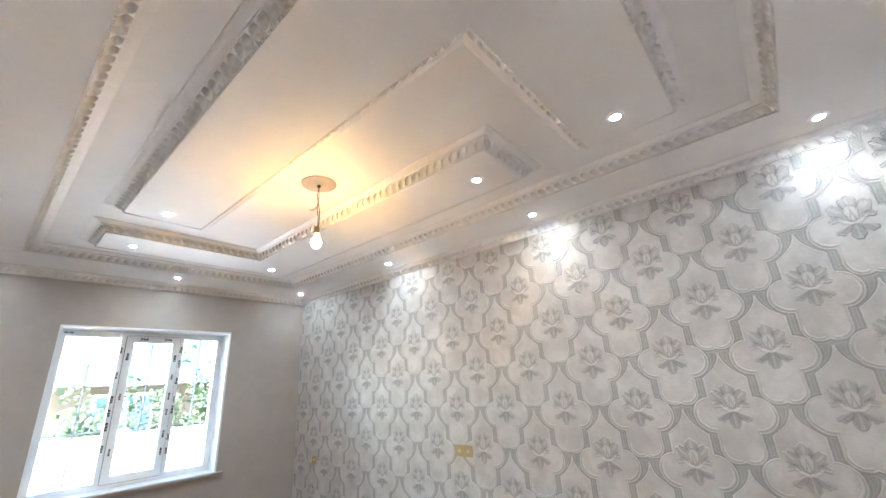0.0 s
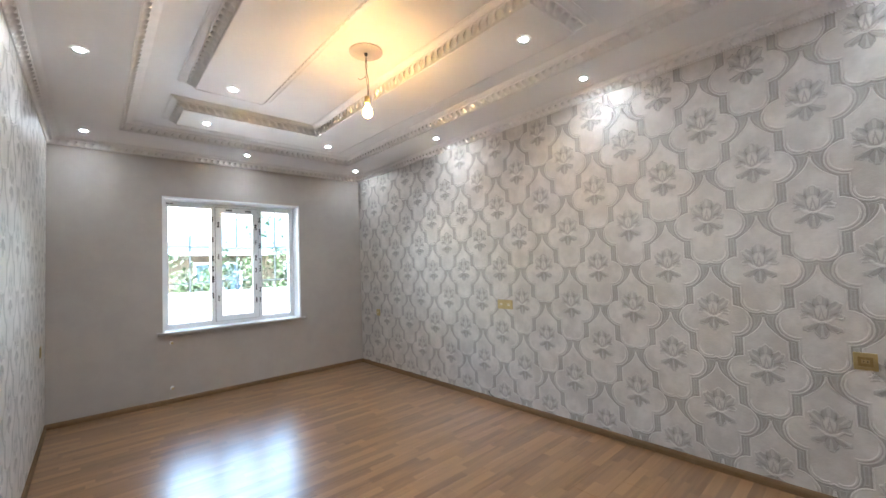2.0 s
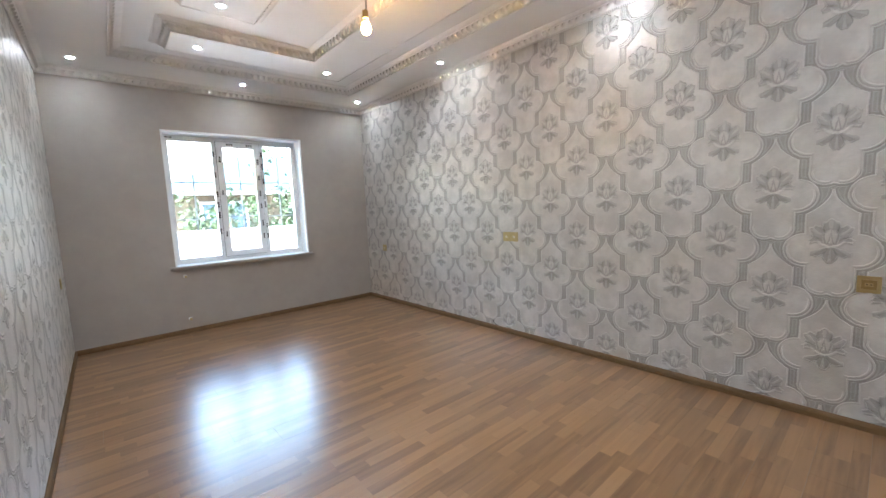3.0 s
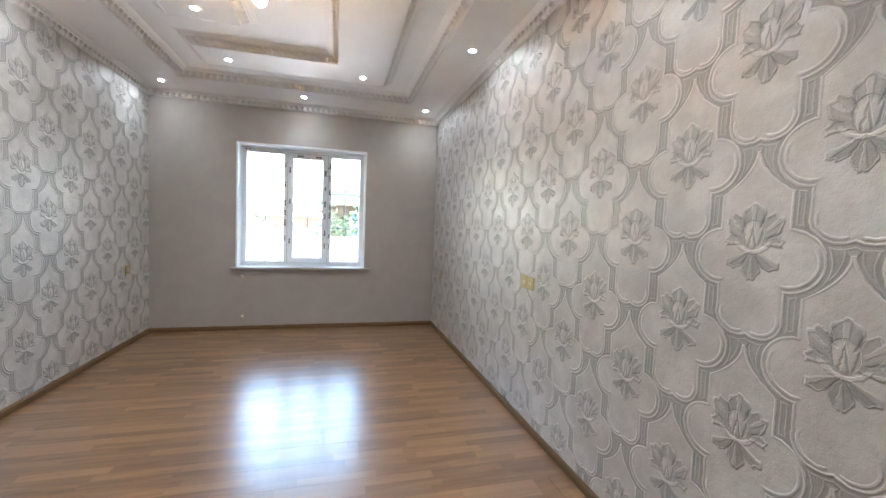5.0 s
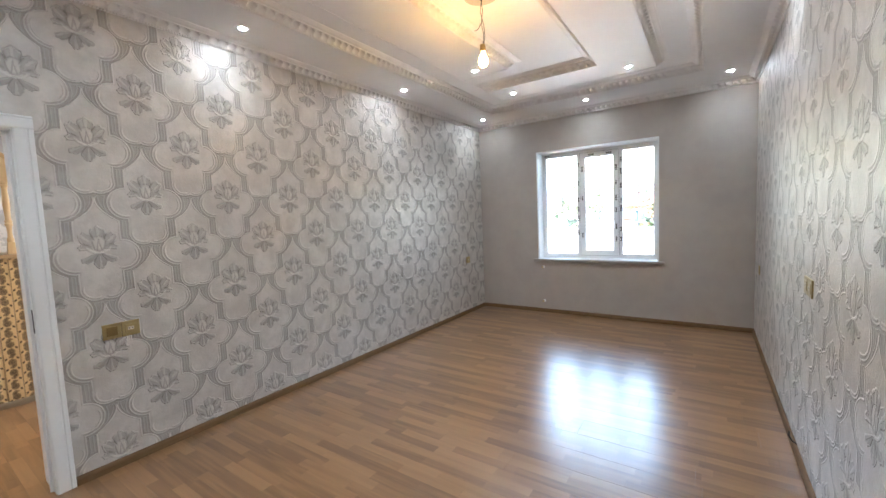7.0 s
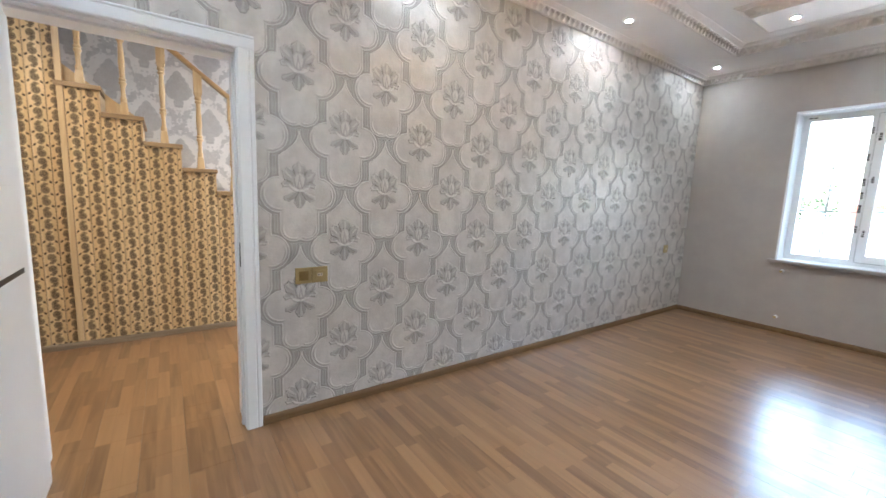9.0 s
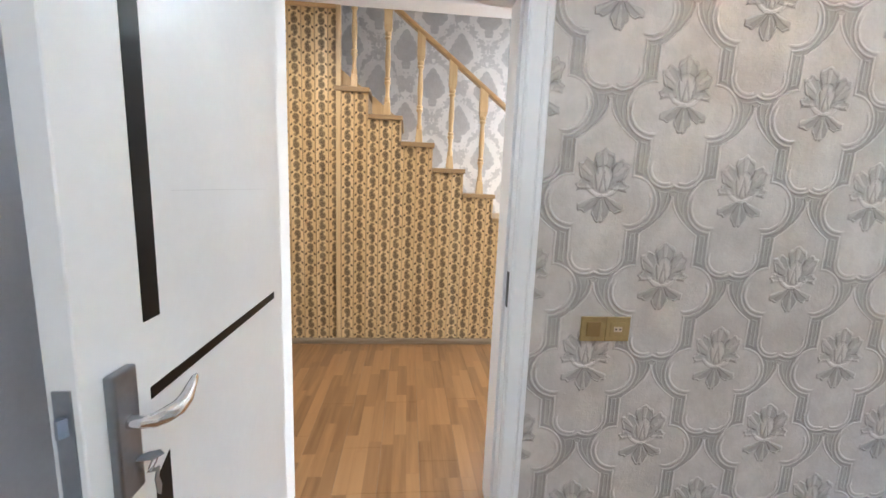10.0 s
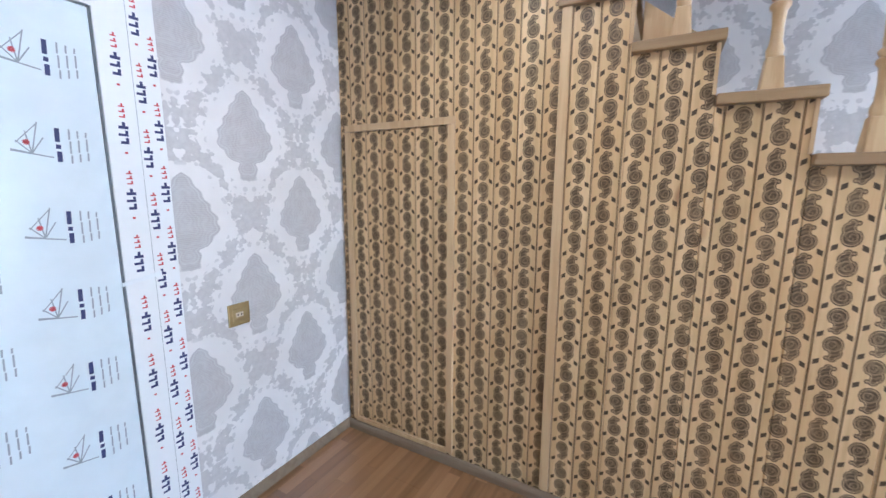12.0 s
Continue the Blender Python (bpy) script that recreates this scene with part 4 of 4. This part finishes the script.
# boards, one upright column each, cut where the steps come down
bm_core = bmesh.new()
box(bm_core, SX - 0.04, SX - 0.011, HS, 0.325, 0.0, HZ - 0.001)
for k, y1, zt in steps:
    if k >= 0:
        box(bm_core, SX - 0.04, SX - 0.011, max(0.325, y1 - RUN - 0.012), y1 - 0.0125, 0, zt - 0.037)
side = structure("wall_stair_side", bm_core, PINE, "pine boarding printed with dark paisley columns under the stairs", "wall")

def plank(y0, y1, z0, z1):
    """One board with eased edges; the front stands on the wall's plane."""
    c = 0.0025
    pts = [(SX - 0.0105, y0), (SX - 0.0105, y1), (SX - 0.003, y1), (SX, y1 - c), (SX, y0 + c), (SX - 0.003, y0)]
    bmq = bmesh.new()
    lo = [bmq.verts.new((p[0], p[1], z0)) for p in pts]
    hi = [bmq.verts.new((p[0], p[1], z1)) for p in pts]
    for i in range(len(pts)):
        j = (i + 1) % len(pts)
        bmq.faces.new((lo[i], lo[j], hi[j], hi[i]))
    bmq.faces.new(lo[::-1])
    bmq.faces.new(hi)
    bmesh.ops.recalc_face_normals(bmq, faces=bmq.faces[:])
    return part("plank", bmq, PAISLEY, side)


for k, y1, zt in steps:
    if k >= 0 and zt - RISE > 0.05:
        part("edge_strip", soft_box(SX + 0.0006, SX + 0.006, y1 - 0.024, y1 - 0.0125, zt - RISE + 0.0005, zt - 0.0365, 0.001, 1), PINE, side)

# hatch under the stairs
HY0, HY1, HZ0, HZ1 = -0.79, -0.143, 0.05, 1.717
y = 0.345 - 0.1 * 12
while y < 3.3:
    cuts = sorted({max(y, HS), min(y + 0.1, 3.3)} | {c for k, c1, z in steps if k >= 0 for c in (c1 - 0.0123,) if y + 0.004 < c < y + 0.096} | {c for c in (0.305, 0.345) if y + 0.004 < c < y + 0.096})
    for a, b in zip(cuts, cuts[1:]):
        zt = wall_top((a + b) / 2)
        if zt > 0.06 and b > a:
            plank(a + 0.0004, b - 0.0004, 0.002, zt)
    y += 0.1

hatch = thing("hatch_door", "low paisley-boarded hatch with pine frame under the stairs", "hatch", "", (0, 0, 0))
fw = 0.034
for nm, a in (("frame_rail", (SX + 0.0005, SX + 0.017, HY0, HY1, HZ1 - fw, HZ1)), ("frame_stile", (SX + 0.0005, SX + 0.017, HY0, HY0 + fw, HZ0 + 0.012, HZ1 - fw - 0.0005)),
              ("frame_stile", (SX + 0.0005, SX + 0.017, HY1 - fw, HY1, HZ0 + 0.012, HZ1 - fw - 0.0005)), ("frame_rail", (SX + 0.0005, SX + 0.017, HY0 + fw, HY1 - fw, HZ0 + 0.004, HZ0 + 0.03))):
    part(nm, soft_box(*a, 0.003), PINE, hatch)
part("hatch_panel", boxes((SX + 0.0005, SX + 0.008, HY0 + fw + 0.004, HY1 - fw - 0.004, HZ0 + 0.034, HZ1 - fw - 0.004)), PAISLEY, hatch, "paisley-printed hatch panel")
part("knob", lathe([(0.006, SX + 0.008), (0.006, SX + 0.016), (0.010, SX + 0.020), (0.009, SX + 0.027), (0.003, SX + 0.029)], 12, (0, HY1 - 0.075, 1.34), "x"), BRASS, hatch, "small brass knob", True)

post = thing("corner_post", "slim pine cover strip beside the stairs", "trim", "", (0, 0, 0))
part("strip", soft_box(SX + 0.0008, SX + 0.016, 0.306, 0.344, 0.0515, HZ - 0.002, 0.004), PINE, post)
tr = thing("ceiling_strip", "slim pine cover strip below the hall ceiling", "trim", "", (0, 0, 0))
part("strip", soft_box(SX + 0.0008, SX + 0.016, HS, 0.305, HZ - 0.032, HZ - 0.001, 0.004), PINE_Y, tr)
# sloping string behind the balusters, in pale pine
st = thing("wall_string", "pale pine wedge pieces behind the treads", "stair string", "", (0, 0, 0))
for k, y1, zt in steps[:]:
    if 0 <= k <= 1:
        part("wedge", prism([(y1 - RUN + 0.0125, zt + 0.0005), (y1 - 0.05, zt + 0.0005), (y1 - RUN + 0.0125, zt + RISE - 0.04)], "x", SX - 0.075, SX - 0.060), PINE, st)


def baluster(hh):
    """A square-ended turned baluster of the given height, foot at the origin; the top is cut to the rail's slope."""
    ob = thing("baluster", "turned pale pine baluster with square ends", "baluster", "stair balusters")
    s = 0.031
    foot = boxes((-s, s, -s, s, 0, 0.105))
    for v in foot.verts:
        if v.co.z > 0.05:
            v.co.x *= 0.72
            v.co.y *= 0.72
    bmesh.ops.bevel(foot, geom=foot.edges[:], offset=0.003, segments=1, affect="EDGES")
    part("foot", foot, PINE, ob)
    part("shaft", lathe([(0.021, 0.100), (0.024, 0.128), (0.017, 0.150), (0.016, 0.20), (0.019, 0.240), (0.027, 0.252), (0.027, 0.262), (0.019, 0.270), (0.026, 0.280), (0.026, 0.288), (0.018, 0.297),
                         (0.020, 0.36), (0.0235, 0.42), (0.021, 0.48), (0.017, 0.555), (0.018, 0.575), (0.026, 0.583), (0.026, 0.593), (0.019, 0.600), (0.027, 0.610), (0.028, 0.622), (0.022, 0.640)], 14), PINE, ob, "", True)
    slope = RISE / RUN
    blk = bmesh.new()
    w = 0.032
    vs = []
    for z in (0.628, 0.665):
        q = w * (0.70 if z < 0.64 else 1)
        vs.append([blk.verts.new(p) for p in ((-q, -q, z), (q, -q, z), (q, q, z), (-q, q, z))])
    vs.append([blk.verts.new(p) for p in ((-w, -w, hh + w * slope), (w, -w, hh + w * slope), (w, w, hh - w * slope), (-w, w, hh - w * slope))])
    for a, b in zip(vs, vs[1:]):
        for i in range(4):
            blk.faces.new((a[i], a[(i + 1) % 4], b[(i + 1) % 4], b[i]))
    blk.faces.new(vs[0][::-1])
    blk.faces.new(vs[-1])
    part("head", blk, PINE, ob)
    return ob


BXB = SX - 0.045
first = None
for k, y1, zt in steps:
    if k < 0:
        continue
    m = pose(BXB, y1 - 0.128, zt, 0, 0, 0)
    if first is None:
        first = baluster(0.83)
        first.matrix_world = m
    else:
        copy_thing(first, m)
rail = thing("handrail", "varnished pine handrail following the stair slope", "handrail", "", (0, 0, 0))
y_a, y_b = TOP_Y - 0.128 - 0.13, steps[-1][1]
ra = TOP_Z + 0.83 + (0.13) * RISE / RUN
prof = [(-0.028, 0.0), (0.028, 0.0), (0.034, 0.012), (0.034, 0.030), (0.022, 0.046), (-0.022, 0.046), (-0.034, 0.030), (-0.034, 0.012)]
bm = bmesh.new()
lo = [bm.verts.new((BXB + x, y_a, ra + z)) for x, z in prof]
hi = [bm.verts.new((BXB + x, y_b, ra - (y_b - y_a) * RISE / RUN + z)) for x, z in prof]
for i in range(len(prof)):
    j = (i + 1) % len(prof)
    bm.faces.new((lo[i], lo[j], hi[j], hi[i]))
bm.faces.new(lo[::-1])
bm.faces.new(hi)
bmesh.ops.recalc_face_normals(bm, faces=bm.faces[:])
part("rail", bm, PINE_Y, rail, "", True)

# ---- wrapped entrance door in the hall's south wall ----
d2 = tagged(new("door_2", mesh_of(boxes((-1.062, -0.985, HS, HS + 0.028, 0, 2.06), (-0.985, HX - 0.005, HS, HS + 0.028, 2.0, 2.06)), "door_frame", DOORW)), "white plastic door still wrapped in printed protective film", "door", "", "structure")
part("gasket", boxes((-0.985, -0.980, HS + 0.003, HS + 0.027, 0, 1.995), (-0.980, HX - 0.005, HS + 0.003, HS + 0.027, 1.995, 2.0)), GASKET, d2)
wl2 = part("leaf", boxes((-0.980, -0.895, HS + 0.002, HS + 0.036, 0.02, 1.99), (-0.895, HX - 0.005, HS + 0.002, HS + 0.036, 1.92, 1.99)), DOORW, d2, "white taped leaf frame")
part("film_panel", boxes((-0.889, HX - 0.005, HS + 0.002, HS + 0.026, 0.02, 1.915)), FILM, wl2, "panel under bluish protective film")
part("gasket", boxes((-0.895, -0.889, HS + 0.004, HS + 0.030, 0.02, 1.92)), GASKET, wl2)
part("tape_flap", prism([(-1.0, 1.102), (-0.885, 1.086), (-0.885, 1.098), (-1.0, 1.118)], "y", HS + 0.0365, HS + 0.0395), PLASTIC, wl2, "loose strip of tape")
navy, redm, grey = bmesh.new(), bmesh.new(), bmesh.new()
random.seed(9)


def mark_column(x, yf, z0):
    """A column of upright word-shaped marks: a dark word, a red word, a small ring mark."""
    z = z0
    while z < 1.9:
        q = z
        for n in range(3):
            h = (0.024, 0.022, 0.026)[n]
            w = (0.022, 0.030, 0.026)[n]
            box(navy, x - w / 2 + (0.004 if n == 1 else 0), x + w / 2, yf, yf + 0.0006, q, q + h * 0.35)
            box(navy, x - w / 2 + n * 0.004, x - w / 2 + 0.008 + n * 0.004, yf, yf + 0.0006, q + h * 0.35, q + h * 0.8)
            q += h
        q += 0.008
        for n in range(3):
            box(redm, x - 0.008, x + 0.008, yf, yf + 0.0006, q, q + 0.004)
            box(redm, x - 0.008 + n * 0.002, x - 0.003 + n * 0.002, yf, yf + 0.0006, q + 0.004, q + 0.011)
            q += 0.016
        box(redm, x - 0.004, x + 0.004, yf, yf + 0.0006, z - 0.03, z - 0.024)
        z += 0.205


mark_column(-0.940, HS + 0.0362, 0.10)
mark_column(-1.005, HS + 0.0282, 0.03)
mark_column(-1.045, HS + 0.0282, 0.12)


def stroke(bm, x0, z0, x1, z1, w, yf):
    """A thin flat line of ink between two points of the door's face."""
    d = Vector((x1 - x0, 0, z1 - z0)).normalized() * (w / 2)
    n = Vector((-d.z, 0, d.x))
    a, b = Vector((x0, yf, z0)), Vector((x1, yf, z1))
    bm.faces.new([bm.verts.new(p) for p in (a - n, b - n, b + n, a + n)])


def film_mark(x, z, yf):
    """A sketched mast with a red dot, one bold line of print and three fine ones reading upwards."""
    k = 1.45

    def ink(bm, a, b, c, d, w, y=yf):
        stroke(bm, x + k * a, z + k * b, x + k * c, z + k * d, k * w, y)

    for dx, dz in ((0.028, 0.006), (0.020, 0.022), (0.006, 0.040), (-0.012, 0.058), (-0.018, 0.030)):
        ink(grey, 0.050, 0, 0.050 + dx, dz, 0.0022)
    ink(grey, 0.078, 0.004, 0.020, -0.006, 0.0026)
    ink(grey, 0.070, 0.018, 0.038, 0.056, 0.0018)
    for i in range(10):
        a0, a1 = i * 0.628, i * 0.628 + 0.64
        ink(redm, 0.056 + 0.003 * math.cos(a0), 0.020 + 0.003 * math.sin(a0), 0.056 + 0.003 * math.cos(a1), 0.020 + 0.003 * math.sin(a1), 0.005, yf + 0.0004)
    q = -0.014
    for h in (0.020, 0.008, 0.026):
        ink(navy, 0.012, q, 0.011, q + h, 0.0075)
        q += h + 0.005
    for n in range(3):
        q = -0.016 + n * 0.003
        for h in (0.016, 0.024, 0.020 - n * 0.005):
            ink(grey, -0.006 - n * 0.013, q, -0.007 - n * 0.013, q + h, 0.0030)
            q += h + 0.003


for row in range(2):
    z = 0.10 + row * 0.11
    yf = HS + 0.0266
    while z < 1.86:
        film_mark(-0.80 + row * 0.22, z, yf)
        z += 0.232
part("print", navy, NAVY, d2, "navy print on the tape")
part("print", redm, RED, d2, "red print on the tape")
part("print", grey, GREYP, d2, "grey print on the film")

# ---- outside ----
GZ = -0.6
structure("ground", boxes((-600, 600, 6.9, 900, GZ - 0.2, GZ)), plain("pale_yard_concrete", (0.68, 0.67, 0.65), 0.85, vary=0.12, scale=0.6, grain=8), "pale concrete yard reaching into the distance", "ground")
yw = thing("yard_wall", "low whitewashed yard wall", "yard wall", "", (0, 10.2, GZ))
YARD = plain("whitewash", (0.50, 0.48, 0.46), 0.8, vary=0.06, scale=3)
part("wall", boxes((-14, 16, 0, 0.2, 0, 1.62)), YARD, yw)
part("coping", soft_box(-14, 16, -0.04, 0.24, 1.62, 1.68, 0.01), YARD, yw)


def house(name, label, at, w, d, wall_h, ridge, wall_mat, roof_mat, wins):
    ob = thing(name, label, "house", "", at)
    part("wall", boxes((-w / 2, w / 2, 0, d, 0, wall_h)), wall_mat, ob)
    o = 0.5
    bm = bmesh.new()
    v = [bm.verts.new(p) for p in ((-w / 2 - o, -o, wall_h - 0.08), (w / 2 + o, -o, wall_h - 0.08), (w / 2 + o, d + o, wall_h - 0.08), (-w / 2 - o, d + o, wall_h - 0.08), (-w / 2 + d / 2, d / 2, ridge), (w / 2 - d / 2, d / 2, ridge))]
    for f in ((0, 1, 5, 4), (1, 2, 5), (2, 3, 4, 5), (3, 0, 4), (3, 2, 1, 0)):
        bm.faces.new([v[i] for i in f])
    roof = part("roof", bm, roof_mat, ob)
    part("gutter", boxes((-w / 2 - o, w / 2 + o, -o - 0.08, -o + 0.002, wall_h - 0.16, wall_h - 0.06)), PLASTIC, roof)
    for x, z, ww, hh in wins:
        wd = part("window", boxes((x - ww / 2, x + ww / 2, -0.04, 0.02, z, z + hh)), PLASTIC, ob)
        part("pane", boxes((x - ww / 2 + 0.07, x - 0.03, -0.05, -0.041, z + 0.07, z + hh - 0.07), (x + 0.03, x + ww / 2 - 0.07, -0.05, -0.041, z + 0.07, z + hh - 0.07)), plain("blue_pane", (0.06, 0.10, 0.15), 0.4, bump=0), wd)
    return ob


# Ochre, blue and rose are darker than real, to hold back overexposure.
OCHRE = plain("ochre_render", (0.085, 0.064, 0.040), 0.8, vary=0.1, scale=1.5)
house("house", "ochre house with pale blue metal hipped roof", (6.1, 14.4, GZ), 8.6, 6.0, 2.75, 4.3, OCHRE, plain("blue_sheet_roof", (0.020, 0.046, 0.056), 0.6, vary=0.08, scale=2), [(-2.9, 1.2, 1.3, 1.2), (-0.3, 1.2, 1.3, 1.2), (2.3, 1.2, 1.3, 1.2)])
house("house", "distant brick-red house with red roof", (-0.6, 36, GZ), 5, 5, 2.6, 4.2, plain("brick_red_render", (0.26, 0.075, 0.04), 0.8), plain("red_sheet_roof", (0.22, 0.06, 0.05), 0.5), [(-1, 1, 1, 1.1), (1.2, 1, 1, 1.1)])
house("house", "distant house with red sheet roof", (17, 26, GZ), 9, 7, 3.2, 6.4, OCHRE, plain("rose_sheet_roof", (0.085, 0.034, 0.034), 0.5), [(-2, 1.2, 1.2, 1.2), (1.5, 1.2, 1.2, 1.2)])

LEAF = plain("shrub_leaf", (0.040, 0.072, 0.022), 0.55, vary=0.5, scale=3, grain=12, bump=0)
BARK = plain("bark", (0.12, 0.085, 0.055), 0.9, vary=0.3, scale=12)


def shrub(h, w, seed):
    """A leafy shrub: a few stems and some hundreds of small leaf blades in loose clumps."""
    rng = random.Random(seed)
    ob = thing("shrub", "leafy green garden shrub behind the yard wall", "shrub", "garden shrubs")
    stems = bmesh.new()
    verts, faces = [], []
    for s in range(5):
        a = rng.uniform(0, 6.28)
        tip = Vector((math.cos(a) * w * 0.3, math.sin(a) * w * 0.3, h * rng.uniform(0.55, 0.8)))
        t = tube([(tip.x * 0.1, tip.y * 0.1, 0), (tip.x * 0.45, tip.y * 0.4, tip.z * 0.5), tuple(tip)], [0.03, 0.02, 0.008], 6)
        me = bpy.data.meshes.new("tmp")
        t.to_mesh(me)
        t.free()
        stems.from_mesh(me)
        bpy.data.meshes.remove(me)
        for c in range(7):
            cc = tip * rng.uniform(0.45, 1.05) + Vector((rng.gauss(0, w * 0.16), rng.gauss(0, w * 0.16), rng.gauss(0.1, h * 0.12)))
            for n in range(60):
                p = cc + Vector((rng.gauss(0, 0.13), rng.gauss(0, 0.13), rng.gauss(0, 0.12)))
                d = Vector((rng.uniform(-1, 1), rng.uniform(-1, 1), rng.uniform(-0.6, 0.8))).normalized() * rng.uniform(0.08, 0.16)
                sd = d.cross(Vector((rng.uniform(-1, 1), rng.uniform(-1, 1), 1))).normalized() * 0.036
                b = len(verts)
                verts.extend((p, p + d * 0.5 + sd, p + d, p + d * 0.5 - sd))
                faces.append((b, b + 1, b + 2, b + 3))
    part("stems", stems, BARK, ob)
    me = bpy.data.meshes.new("leaves")
    me.from_pydata([tuple(v) for v in verts], [], faces)
    me.materials.append(LEAF)
    lv = new("leaves", me)
    lv.parent = ob
    return ob


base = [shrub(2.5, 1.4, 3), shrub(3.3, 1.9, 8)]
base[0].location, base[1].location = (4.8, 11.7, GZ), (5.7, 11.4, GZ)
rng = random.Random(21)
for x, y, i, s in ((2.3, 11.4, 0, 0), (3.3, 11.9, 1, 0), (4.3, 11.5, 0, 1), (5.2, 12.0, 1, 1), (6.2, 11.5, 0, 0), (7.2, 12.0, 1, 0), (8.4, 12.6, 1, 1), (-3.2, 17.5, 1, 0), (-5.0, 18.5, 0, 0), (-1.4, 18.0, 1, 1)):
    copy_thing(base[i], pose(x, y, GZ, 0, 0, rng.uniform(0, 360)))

# ---- floor boards: laid last ----
def floorboards(x0, x1, y0, y1, seed, start):
    rg = random.Random(seed)
    y = start
    while y < y1:
        a, b = max(y, y0), min(y + 0.195, y1)
        if b - a > 0.004:
            x = x0 - rg.uniform(0.0, 1.1)
            while x < x1:
                p, q = max(x, x0), min(x + 1.285, x1)
                if q - p > 0.004:
                    g = 0.0002
                    bmq = bmesh.new()
                    lo = [bmq.verts.new(v) for v in ((p + g, a + g, -0.008), (q - g, a + g, -0.008), (q - g, b - g, -0.008), (p + g, b - g, -0.008))]
                    mid = [bmq.verts.new((v.co.x, v.co.y, -0.0009)) for v in lo]
                    c = 0.0005
                    top = [bmq.verts.new(v) for v in ((p + g + c, a + g + c, 0), (q - g - c, a + g + c, 0), (q - g - c, b - g - c, 0), (p + g + c, b - g - c, 0))]
                    for r0, r1 in ((lo, mid), (mid, top)):
                        for i in range(4):
                            bmq.faces.new((r0[i], r0[(i + 1) % 4], r1[(i + 1) % 4], r1[i]))
                    bmq.faces.new(top)
                    part("board", bmq, OAK, floor)
                x += 1.285
        y += 0.195


floorboards(HX, XE, YS, YN, 5, 0.195)
floorboards(BX, HX, HS, HN, 6, -0.975)
